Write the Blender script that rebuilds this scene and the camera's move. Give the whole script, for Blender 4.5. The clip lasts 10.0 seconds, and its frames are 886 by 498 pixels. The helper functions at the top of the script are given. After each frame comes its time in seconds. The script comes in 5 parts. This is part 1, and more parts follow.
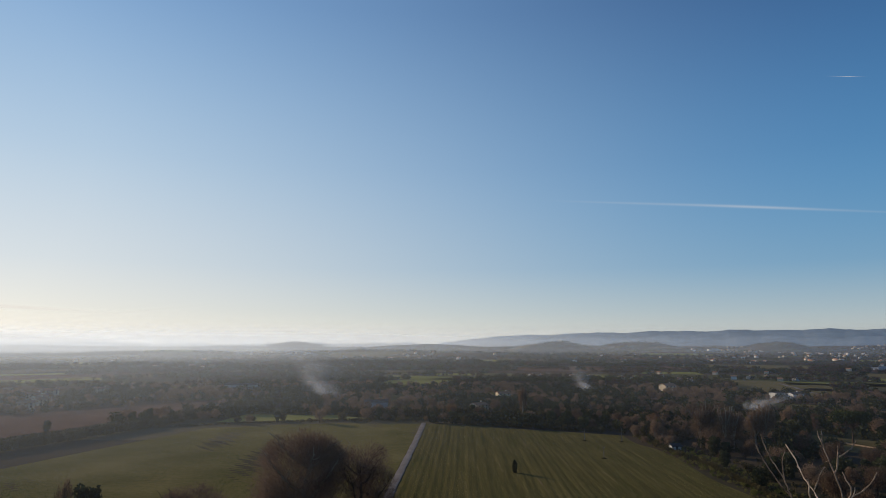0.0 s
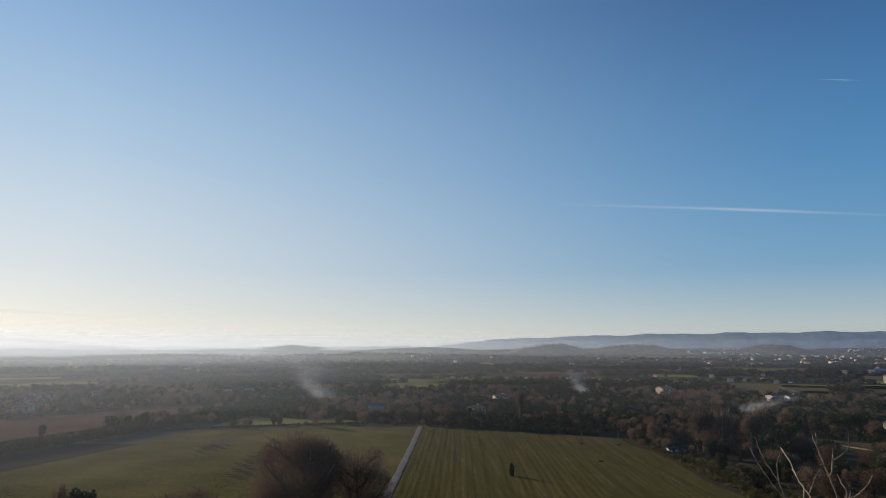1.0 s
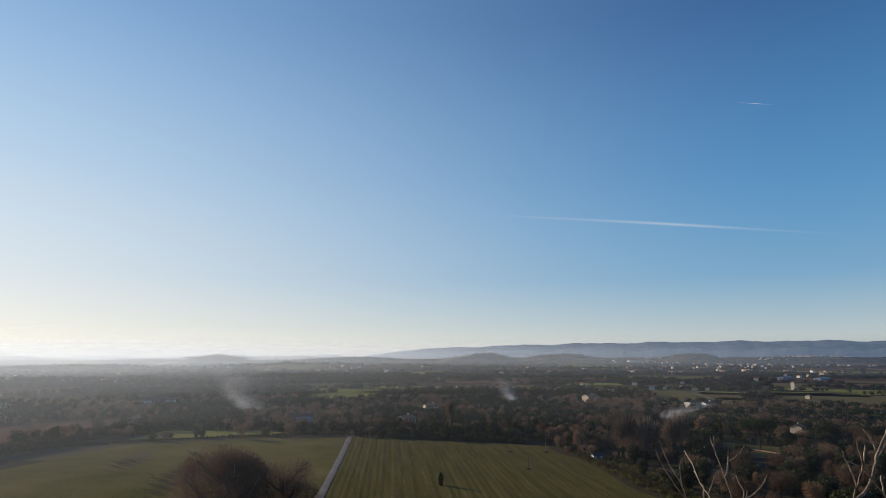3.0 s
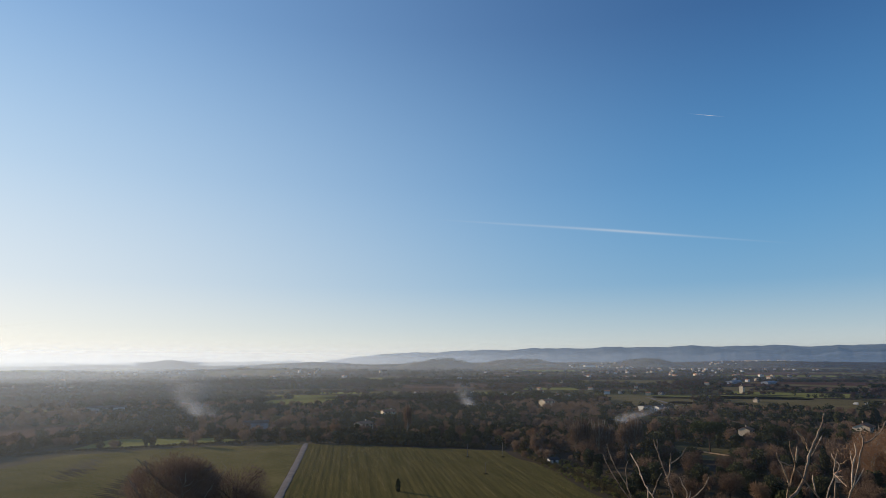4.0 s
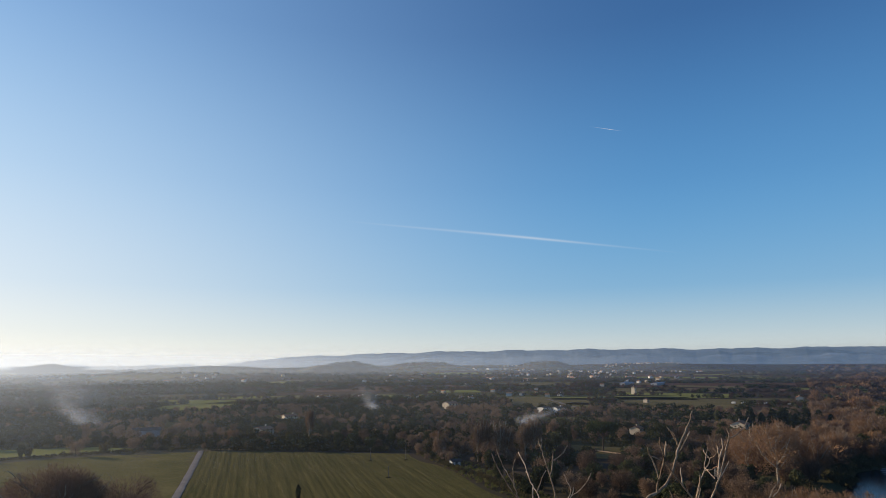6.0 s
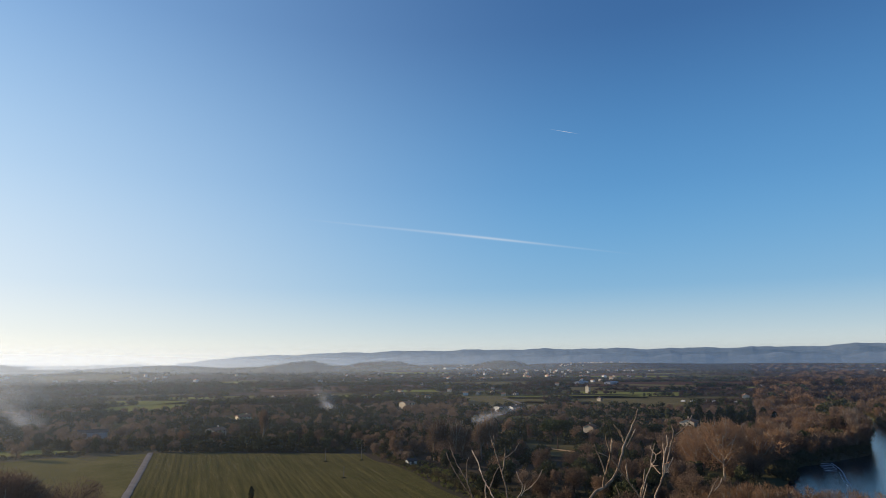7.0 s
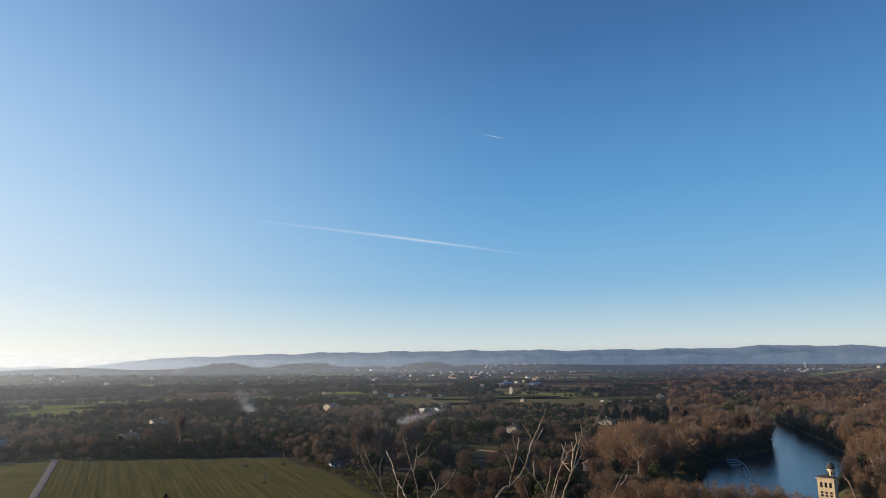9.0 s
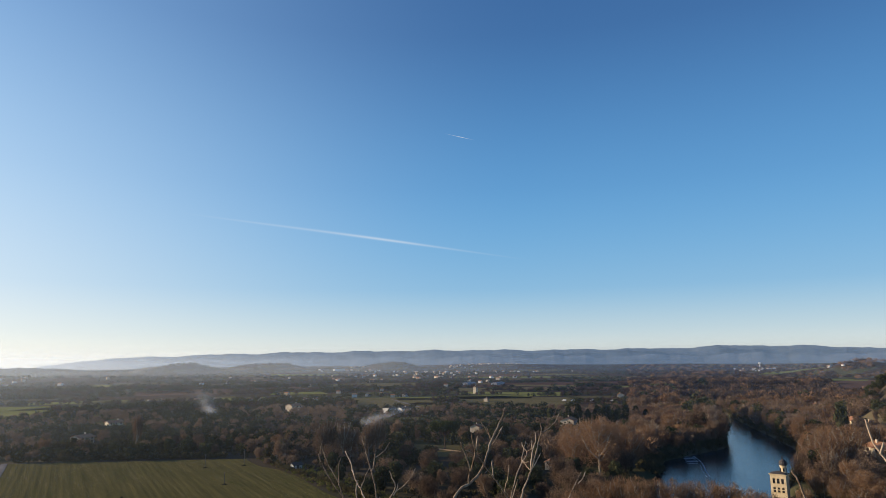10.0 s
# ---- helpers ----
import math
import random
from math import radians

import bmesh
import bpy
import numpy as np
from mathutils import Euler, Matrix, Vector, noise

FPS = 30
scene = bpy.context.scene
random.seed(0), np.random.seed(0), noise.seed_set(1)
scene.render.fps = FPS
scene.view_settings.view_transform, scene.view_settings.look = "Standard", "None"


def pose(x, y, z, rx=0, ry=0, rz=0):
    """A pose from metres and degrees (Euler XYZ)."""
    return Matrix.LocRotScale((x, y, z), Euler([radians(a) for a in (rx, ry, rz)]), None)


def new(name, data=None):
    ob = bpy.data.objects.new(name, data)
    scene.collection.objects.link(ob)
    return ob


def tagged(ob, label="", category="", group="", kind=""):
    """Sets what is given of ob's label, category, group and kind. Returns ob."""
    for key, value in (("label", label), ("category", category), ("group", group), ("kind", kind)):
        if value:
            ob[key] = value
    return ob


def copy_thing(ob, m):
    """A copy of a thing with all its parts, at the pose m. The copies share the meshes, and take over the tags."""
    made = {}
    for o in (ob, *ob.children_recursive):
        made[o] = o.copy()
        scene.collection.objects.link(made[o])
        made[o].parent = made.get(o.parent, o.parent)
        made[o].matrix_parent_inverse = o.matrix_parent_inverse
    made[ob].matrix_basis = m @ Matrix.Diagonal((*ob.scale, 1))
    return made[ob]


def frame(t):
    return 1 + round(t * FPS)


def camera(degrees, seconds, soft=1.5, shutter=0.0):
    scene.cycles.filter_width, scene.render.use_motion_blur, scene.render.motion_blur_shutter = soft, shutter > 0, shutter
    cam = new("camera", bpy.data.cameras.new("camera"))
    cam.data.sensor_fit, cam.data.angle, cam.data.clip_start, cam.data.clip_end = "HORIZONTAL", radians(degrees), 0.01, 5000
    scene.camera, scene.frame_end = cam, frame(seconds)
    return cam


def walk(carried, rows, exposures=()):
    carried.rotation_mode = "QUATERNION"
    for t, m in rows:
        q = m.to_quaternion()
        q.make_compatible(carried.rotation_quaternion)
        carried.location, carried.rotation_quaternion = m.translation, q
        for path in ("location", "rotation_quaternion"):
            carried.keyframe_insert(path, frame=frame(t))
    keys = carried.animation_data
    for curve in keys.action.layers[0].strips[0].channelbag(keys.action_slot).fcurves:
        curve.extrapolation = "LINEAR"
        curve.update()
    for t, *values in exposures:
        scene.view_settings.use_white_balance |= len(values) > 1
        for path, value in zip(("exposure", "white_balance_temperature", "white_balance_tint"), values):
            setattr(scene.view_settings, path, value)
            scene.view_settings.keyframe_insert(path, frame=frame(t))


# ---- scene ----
cam = camera(68.64, 10.0, 0.6)


def eye(x, y, z, yaw, pitch, roll):
    return pose(x, y, z, 90 + pitch, 0, yaw) @ pose(0, 0, 0, 0, 0, roll)


PATH = [
    (0.0, eye(0.026, 0.000, 45.000, 0.00, 8.16, 0.14)),
    (0.5, eye(0.038, 0.025, 44.998, -0.01, 8.38, 0.10)),
    (1.0, eye(0.054, 0.036, 44.996, -0.28, 8.43, 0.05)),
    (1.5, eye(0.078, 0.041, 44.991, -0.80, 8.72, 0.09)),
    (2.0, eye(0.092, 0.043, 44.991, -2.50, 8.85, -0.05)),
    (2.5, eye(0.105, 0.033, 44.989, -4.44, 9.01, -0.04)),
    (4.0, eye(0.144, -0.016, 44.992, -9.93, 9.68, -0.16)),
    (4.5, eye(0.163, -0.018, 44.989, -11.84, 9.83, -0.21)),
    (5.0, eye(0.183, -0.013, 44.986, -13.84, 9.91, -0.20)),
    (5.5, eye(0.206, -0.019, 44.984, -16.09, 9.93, -0.25)),
    (7.0, eye(0.184, -0.112, 44.989, -21.92, 9.85, -0.35)),
    (7.5, eye(0.188, -0.129, 44.991, -23.71, 9.85, -0.39)),
    (8.0, eye(0.203, -0.147, 44.991, -25.32, 9.92, -0.43)),
    (8.5, eye(0.214, -0.163, 44.989, -26.84, 9.95, -0.41)),
    (9.0, eye(0.217, -0.183, 44.989, -28.34, 9.95, -0.43)),
    (9.5, eye(0.224, -0.194, 44.988, -29.91, 9.93, -0.44)),
    (10.0, eye(0.238, -0.191, 44.986, -31.46, 9.91, -0.46)),
]
EXPOSURES = [(0.0, 0.0, 6700, 9), (2.0, 0.08, 6700, 9), (5.0, 0.27, 6650, 9), (10.0, 0.5, 6800, 9)]
walk(cam, PATH, EXPOSURES)

# ---- sky and sun ----
SUN_AZ, SUN_EL = -46.0, 13.0
world = bpy.data.worlds.new("winter_sky")
scene.world = world
world.use_nodes = True
wn = world.node_tree.nodes
sky = wn.new("ShaderNodeTexSky")
sky.sky_type = "NISHITA"
sky.sun_disc = False
sky.sun_elevation = radians(SUN_EL)
sky.sun_rotation = radians(SUN_AZ)
sky.altitude = 60
sky.air_density = 0.7
sky.dust_density = 0.16
sky.ozone_density = 2.4
SKY_STRENGTH = 0.118
SUN_WAY = (math.sin(radians(SUN_AZ)) * math.cos(radians(SUN_EL)), math.cos(radians(SUN_AZ)) * math.cos(radians(SUN_EL)), math.sin(radians(SUN_EL)))


def linear(*rgb):
    return tuple(((c / 255 + 0.055) / 1.055) ** 2.4 for c in rgb)


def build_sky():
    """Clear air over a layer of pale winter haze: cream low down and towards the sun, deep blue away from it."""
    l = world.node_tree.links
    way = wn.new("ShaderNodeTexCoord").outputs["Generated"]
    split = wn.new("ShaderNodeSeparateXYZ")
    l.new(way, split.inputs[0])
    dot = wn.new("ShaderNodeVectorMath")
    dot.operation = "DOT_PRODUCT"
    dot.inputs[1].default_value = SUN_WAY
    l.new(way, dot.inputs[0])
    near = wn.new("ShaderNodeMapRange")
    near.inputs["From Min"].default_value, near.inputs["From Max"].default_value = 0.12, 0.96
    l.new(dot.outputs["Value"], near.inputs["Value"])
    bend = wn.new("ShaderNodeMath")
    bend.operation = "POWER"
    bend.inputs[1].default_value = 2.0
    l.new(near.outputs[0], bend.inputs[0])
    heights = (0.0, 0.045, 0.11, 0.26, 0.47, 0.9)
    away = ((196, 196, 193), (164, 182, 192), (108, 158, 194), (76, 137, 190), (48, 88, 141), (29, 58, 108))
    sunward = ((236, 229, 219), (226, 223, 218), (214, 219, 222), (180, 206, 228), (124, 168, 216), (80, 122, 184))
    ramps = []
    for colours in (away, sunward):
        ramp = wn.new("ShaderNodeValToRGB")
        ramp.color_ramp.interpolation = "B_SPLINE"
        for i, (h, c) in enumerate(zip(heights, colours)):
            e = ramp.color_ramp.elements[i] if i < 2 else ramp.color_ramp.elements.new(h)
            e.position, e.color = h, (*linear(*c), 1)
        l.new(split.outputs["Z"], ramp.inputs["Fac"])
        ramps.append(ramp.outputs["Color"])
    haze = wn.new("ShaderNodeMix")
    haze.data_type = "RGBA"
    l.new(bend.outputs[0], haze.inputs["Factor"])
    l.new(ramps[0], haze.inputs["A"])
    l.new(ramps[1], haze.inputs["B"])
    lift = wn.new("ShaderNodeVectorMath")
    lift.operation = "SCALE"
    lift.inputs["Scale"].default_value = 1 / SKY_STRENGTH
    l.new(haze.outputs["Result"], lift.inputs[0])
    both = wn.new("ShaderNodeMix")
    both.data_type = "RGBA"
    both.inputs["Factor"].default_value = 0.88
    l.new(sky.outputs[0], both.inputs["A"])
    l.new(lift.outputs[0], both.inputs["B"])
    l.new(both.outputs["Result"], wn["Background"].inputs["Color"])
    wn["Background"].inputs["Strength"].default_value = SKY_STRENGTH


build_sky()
sun_lamp = bpy.data.lights.new("sun", "SUN")
sun_lamp.energy, sun_lamp.angle, sun_lamp.color = 4.6, radians(0.6), (1.0, 0.82, 0.62)
sun = new("sun", sun_lamp)
sun.matrix_world = pose(0, 0, 300, 90 - SUN_EL, 0, 180 - SUN_AZ)


# ---- materials ----
def shade(name, low, high, scale=1.0, rough=0.9, fine=8.0, bump=0.3, bump_size=0.05, attribute="", mid=None, trans=0.0, spec=0.0, stretch=None):
    """Two scales of noise between two colours; an attribute shifts the colour from thing to thing."""
    m = bpy.data.materials.new(name)
    m.use_nodes = True
    n, l = m.node_tree.nodes, m.node_tree.links
    bsdf = n["Principled BSDF"]
    bsdf.inputs["Roughness"].default_value = rough
    bsdf.inputs["Specular IOR Level"].default_value = spec
    geo = n.new("ShaderNodeNewGeometry")
    a, b = n.new("ShaderNodeTexNoise"), n.new("ShaderNodeTexNoise")
    a.inputs["Scale"].default_value, b.inputs["Scale"].default_value = scale, scale * fine
    a.inputs["Detail"].default_value = b.inputs["Detail"].default_value = 5
    place = geo.outputs["Position"]
    if stretch:
        along = n.new("ShaderNodeMapping")
        along.inputs["Scale"].default_value = stretch
        l.new(place, along.inputs["Vector"])
        place = along.outputs[0]
    for t in (a, b):
        l.new(place, t.inputs["Vector"])
    mix = n.new("ShaderNodeMix")
    mix.inputs["Factor"].default_value = 0.4
    l.new(a.outputs["Fac"], mix.inputs["A"])
    l.new(b.outputs["Fac"], mix.inputs["B"])
    value = mix.outputs["Result"]
    if attribute:
        at = n.new("ShaderNodeAttribute")
        at.attribute_name = attribute
        mix2 = n.new("ShaderNodeMix")
        mix2.inputs["Factor"].default_value = 0.6
        l.new(value, mix2.inputs["A"])
        l.new(at.outputs["Fac"], mix2.inputs["B"])
        value = mix2.outputs["Result"]
        info = n.new("ShaderNodeObjectInfo")
        vary = n.new("ShaderNodeMath")
        vary.operation = "MULTIPLY_ADD"
        vary.inputs[1].default_value = 0.34
        less = n.new("ShaderNodeMath")
        less.operation = "SUBTRACT"
        less.inputs[1].default_value = 0.17
        l.new(value, less.inputs[0])
        l.new(info.outputs["Random"], vary.inputs[0])
        l.new(less.outputs[0], vary.inputs[2])
        value = vary.outputs[0]
    else:
        info = n.new("ShaderNodeObjectInfo")
        add = n.new("ShaderNodeMath")
        add.operation = "MULTIPLY_ADD"
        add.inputs[1].default_value = 0.22
        l.new(info.outputs["Random"], add.inputs[0])
        sub = n.new("ShaderNodeMath")
        sub.operation = "SUBTRACT"
        sub.inputs[1].default_value = 0.11
        l.new(value, sub.inputs[0])
        l.new(sub.outputs[0], add.inputs[2])
        value = add.outputs[0]
    ramp = n.new("ShaderNodeValToRGB")
    ramp.color_ramp.elements[0].position, ramp.color_ramp.elements[1].position = 0.3, 0.7
    ramp.color_ramp.elements[0].color = (*low, 1)
    ramp.color_ramp.elements[1].color = (*high, 1)
    if mid:
        e = ramp.color_ramp.elements.new(0.5)
        e.color = (*mid, 1)
    l.new(value, ramp.inputs["Fac"])
    l.new(ramp.outputs["Color"], bsdf.inputs["Base Color"])
    if bump:
        bp = n.new("ShaderNodeBump")
        bp.inputs["Strength"].default_value, bp.inputs["Distance"].default_value = bump, bump_size
        l.new(b.outputs["Fac"], bp.inputs["Height"])
        l.new(bp.outputs["Normal"], bsdf.inputs["Normal"])
    if trans:
        tr, mx = n.new("ShaderNodeBsdfTranslucent"), n.new("ShaderNodeMixShader")
        mx.inputs[0].default_value = trans
        l.new(ramp.outputs["Color"], tr.inputs["Color"])
        l.new(bsdf.outputs[0], mx.inputs[1])
        l.new(tr.outputs[0], mx.inputs[2])
        l.new(mx.outputs[0], n["Material Output"].inputs["Surface"])
    return m


def ground_material():
    """Scrub and a patchwork of far fields."""
    m = shade("winter_ground", (0.058, 0.048, 0.03), (0.11, 0.088, 0.056), 0.03, 0.95, 14, 0.6, 0.4)
    n, l = m.node_tree.nodes, m.node_tree.links
    old = n["Principled BSDF"].inputs["Base Color"].links[0].from_socket
    geo = n.new("ShaderNodeNewGeometry")
    mapping = n.new("ShaderNodeMapping")
    mapping.inputs["Rotation"].default_value = (0, 0, 0.5)
    mapping.inputs["Scale"].default_value = (1 / 170, 1 / 95, 0)
    vor = n.new("ShaderNodeTexVoronoi")
    vor.inputs["Scale"].default_value = 1.0
    l.new(geo.outputs["Position"], mapping.inputs["Vector"])
    l.new(mapping.outputs[0], vor.inputs["Vector"])
    sep = n.new("ShaderNodeSeparateColor")
    l.new(vor.outputs["Color"], sep.inputs[0])
    ramp = n.new("ShaderNodeValToRGB")
    ramp.color_ramp.interpolation = "CONSTANT"
    cols = ((0.0, (0.06, 0.047, 0.036)), (0.3, (0.075, 0.075, 0.032)), (0.46, (0.08, 0.05, 0.04)), (0.62, (0.14, 0.115, 0.07)), (0.76, (0.045, 0.042, 0.028)), (0.92, (0.1, 0.11, 0.045)))
    for i, (p, c) in enumerate(cols):
        e = ramp.color_ramp.elements[i] if i < 2 else ramp.color_ramp.elements.new(p)
        e.position, e.color = p, (*c, 1)
    l.new(sep.outputs[0], ramp.inputs["Fac"])
    mx = n.new("ShaderNodeMix")
    mx.data_type = "RGBA"
    mx.inputs["Factor"].default_value = 0.62
    l.new(old, mx.inputs["A"])
    l.new(ramp.outputs["Color"], mx.inputs["B"])
    l.new(mx.outputs["Result"], n["Principled BSDF"].inputs["Base Color"])
    return m


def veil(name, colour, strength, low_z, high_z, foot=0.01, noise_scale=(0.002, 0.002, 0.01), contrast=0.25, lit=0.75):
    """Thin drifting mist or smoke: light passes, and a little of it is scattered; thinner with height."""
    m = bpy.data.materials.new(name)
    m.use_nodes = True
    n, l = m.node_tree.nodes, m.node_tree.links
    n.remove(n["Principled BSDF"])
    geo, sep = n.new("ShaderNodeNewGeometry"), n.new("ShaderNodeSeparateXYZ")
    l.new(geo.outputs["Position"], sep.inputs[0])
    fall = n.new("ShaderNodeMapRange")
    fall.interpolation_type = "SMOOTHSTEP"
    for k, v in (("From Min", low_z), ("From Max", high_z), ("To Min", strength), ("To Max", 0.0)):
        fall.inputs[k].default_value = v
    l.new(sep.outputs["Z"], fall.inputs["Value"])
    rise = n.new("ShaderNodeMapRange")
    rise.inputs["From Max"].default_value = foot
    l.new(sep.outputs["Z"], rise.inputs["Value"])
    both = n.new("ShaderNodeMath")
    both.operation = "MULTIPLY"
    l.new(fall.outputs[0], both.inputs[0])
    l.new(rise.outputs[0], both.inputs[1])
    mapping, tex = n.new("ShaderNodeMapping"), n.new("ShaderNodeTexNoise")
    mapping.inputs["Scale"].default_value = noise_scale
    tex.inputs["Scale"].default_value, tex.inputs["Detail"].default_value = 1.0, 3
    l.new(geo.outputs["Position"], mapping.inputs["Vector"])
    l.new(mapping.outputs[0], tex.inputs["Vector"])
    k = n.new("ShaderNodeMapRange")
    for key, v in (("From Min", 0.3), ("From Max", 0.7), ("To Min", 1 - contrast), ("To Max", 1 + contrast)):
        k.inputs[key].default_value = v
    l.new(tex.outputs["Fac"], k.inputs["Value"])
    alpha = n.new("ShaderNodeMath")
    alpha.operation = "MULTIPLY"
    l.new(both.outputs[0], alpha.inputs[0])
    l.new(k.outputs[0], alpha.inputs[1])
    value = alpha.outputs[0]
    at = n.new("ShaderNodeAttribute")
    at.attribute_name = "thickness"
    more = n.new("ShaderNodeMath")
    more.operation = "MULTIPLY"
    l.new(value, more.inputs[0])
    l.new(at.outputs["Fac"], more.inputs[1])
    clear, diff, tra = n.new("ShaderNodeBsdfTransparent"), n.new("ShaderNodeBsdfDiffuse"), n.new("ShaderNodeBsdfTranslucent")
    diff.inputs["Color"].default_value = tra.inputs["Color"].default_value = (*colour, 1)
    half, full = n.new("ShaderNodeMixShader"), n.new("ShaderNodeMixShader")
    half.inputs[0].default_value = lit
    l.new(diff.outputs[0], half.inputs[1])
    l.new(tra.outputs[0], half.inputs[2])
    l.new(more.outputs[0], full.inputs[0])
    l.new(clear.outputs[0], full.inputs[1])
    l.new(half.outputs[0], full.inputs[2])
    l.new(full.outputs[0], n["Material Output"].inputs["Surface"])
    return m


M = {
    "ground": ground_material(),
    "meadow": shade("meadow_grass", (0.09, 0.08, 0.027), (0.185, 0.15, 0.062), 0.035, 0.95, 18, 0.8, 0.2, mid=(0.125, 0.108, 0.039)),
    "crop": shade("young_crop", (0.088, 0.076, 0.03), (0.23, 0.17, 0.098), 0.3, 0.95, 6, 0.9, 0.12, mid=(0.122, 0.102, 0.039), stretch=(1.5, 0.07, 1.0)),
    "plough": shade("bare_vineyard_soil", (0.09, 0.055, 0.042), (0.15, 0.095, 0.07), 0.05, 0.95, 12, 0.8, 0.2),
    "straw": shade("dry_grass_field", (0.098, 0.086, 0.04), (0.165, 0.135, 0.07), 0.03, 0.95, 12, 0.6, 0.2),
    "lawn": shade("pale_green_field", (0.15, 0.16, 0.04), (0.22, 0.21, 0.075), 0.03, 0.95, 12, 0.6, 0.2),
    "sand": shade("sand", (0.42, 0.27, 0.14), (0.55, 0.38, 0.22), 0.3, 0.95),
    "track": shade("gravel_track", (0.15, 0.13, 0.115), (0.27, 0.24, 0.215), 0.25, 0.95, 10, 0.8, 0.08),
    # lighter copy of the bare twigs: near trees are brightened in the colour
    "twig": shade("bare_twigs_lit", (0.085, 0.057, 0.042), (0.27, 0.182, 0.118), 0.05, 0.9, 6, 0, attribute="tint", mid=(0.155, 0.105, 0.072), trans=0.3),
    # darker copy of the same twigs, for the woods behind
    "twig_dim": shade("bare_twigs_dim", (0.07, 0.05, 0.038), (0.22, 0.152, 0.102), 0.05, 0.9, 6, 0, attribute="tint", mid=(0.128, 0.088, 0.061), trans=0.25),
    "meadow_twig": shade("brown_plane_twigs", (0.11, 0.076, 0.06), (0.21, 0.145, 0.112), 0.09, 0.9, 6, 0, attribute="tint", trans=0.3),
    "plane_twig": shade("russet_twigs", (0.16, 0.092, 0.052), (0.29, 0.175, 0.1), 0.05, 0.9, 6, 0, attribute="tint", trans=0.3),
    "bark": shade("pale_bark", (0.13, 0.11, 0.085), (0.36, 0.32, 0.26), 0.6, 0.85, 6, 0.5, 0.04),
    "dark_bark": shade("dark_bark", (0.05, 0.036, 0.026), (0.11, 0.08, 0.06), 0.8, 0.9, 6, 0.5, 0.04),
    "leaf": shade("evergreen_leaf", (0.034, 0.04, 0.022), (0.085, 0.086, 0.042), 0.08, 0.8, 8, 0, attribute="tint", trans=0.15),
    "pine": shade("pine_needles", (0.022, 0.034, 0.015), (0.055, 0.066, 0.028), 0.1, 0.8, 8, 0, attribute="tint", trans=0.15),
    "scrub": shade("winter_scrub", (0.045, 0.04, 0.02), (0.12, 0.095, 0.045), 0.05, 0.9, 8, 0, attribute="tint", mid=(0.08, 0.07, 0.036), trans=0.2),
    "tuft": shade("grass_tufts", (0.07, 0.09, 0.02), (0.24, 0.2, 0.09), 0.05, 0.9, 10, 0, attribute="tint", trans=0.3),
    "stone": shade("cream_stone", (0.5, 0.39, 0.23), (0.68, 0.55, 0.37), 0.5, 0.9, 6, 0.4, 0.03),
    "render": shade("white_render", (0.5, 0.48, 0.44), (0.7, 0.68, 0.64), 0.3, 0.85, 8, 0.1, 0.01),
    "cream": shade("cream_render", (0.5, 0.4, 0.28), (0.68, 0.58, 0.44), 0.3, 0.85, 8, 0.1, 0.01),
    "grey": shade("grey_cladding", (0.3, 0.3, 0.31), (0.42, 0.42, 0.43), 0.3, 0.7),
    "tile": shade("clay_roof_tiles", (0.26, 0.12, 0.065), (0.45, 0.24, 0.14), 0.4, 0.9, 8, 0.6, 0.05),
    "slate": shade("dark_roof", (0.05, 0.045, 0.045), (0.1, 0.09, 0.085), 0.5, 0.8),
    "glass": shade("dark_window_glass", (0.012, 0.014, 0.017), (0.03, 0.032, 0.036), 0.5, 0.15, 4, 0, spec=0.5),
    "wood": shade("painted_shutter_wood", (0.1, 0.09, 0.08), (0.2, 0.18, 0.16), 1.0, 0.7),
    "metal": shade("galvanised_metal", (0.3, 0.31, 0.32), (0.45, 0.46, 0.47), 1.0, 0.45),
    "branch": shade("pale_fig_bark", (0.08, 0.05, 0.034), (0.6, 0.46, 0.33), 22, 0.75, 6, 0.7, 0.004),
    # the bluish base colour carries part of the distance haze as well
    "mountain": shade("hazed_wooded_mountain", (0.03, 0.042, 0.055), (0.12, 0.135, 0.15), 0.006, 1.0, 5, 0.0, stretch=(1.0, 1.0, 2.2)),
    "rubber": shade("tyre_rubber", (0.015, 0.015, 0.015), (0.03, 0.03, 0.03), 2.0, 0.8),
}


def water_material():
    m = bpy.data.materials.new("river_water")
    m.use_nodes = True
    n, l = m.node_tree.nodes, m.node_tree.links
    b = n["Principled BSDF"]
    b.inputs["Base Color"].default_value = (0.012, 0.022, 0.032, 1)
    b.inputs["Roughness"].default_value = 0.05
    b.inputs["IOR"].default_value = 1.33
    tex, bp, geo, mp = n.new("ShaderNodeTexNoise"), n.new("ShaderNodeBump"), n.new("ShaderNodeNewGeometry"), n.new("ShaderNodeMapping")
    mp.inputs["Scale"].default_value = (0.8, 1.4, 1)
    tex.inputs["Scale"].default_value, tex.inputs["Detail"].default_value = 1.6, 4
    bp.inputs["Strength"].default_value, bp.inputs["Distance"].default_value = 0.6, 0.1
    l.new(geo.outputs["Position"], mp.inputs["Vector"])
    l.new(mp.outputs[0], tex.inputs["Vector"])
    l.new(tex.outputs["Fac"], bp.inputs["Height"])
    l.new(bp.outputs["Normal"], b.inputs["Normal"])
    return m


M["water"] = water_material()
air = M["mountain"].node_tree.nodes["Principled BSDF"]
air.inputs["Emission Color"].default_value = (0.46, 0.68, 1.0, 1)  # haze painted as glow: blue emission for the air light of the far distance
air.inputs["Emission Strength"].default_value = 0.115
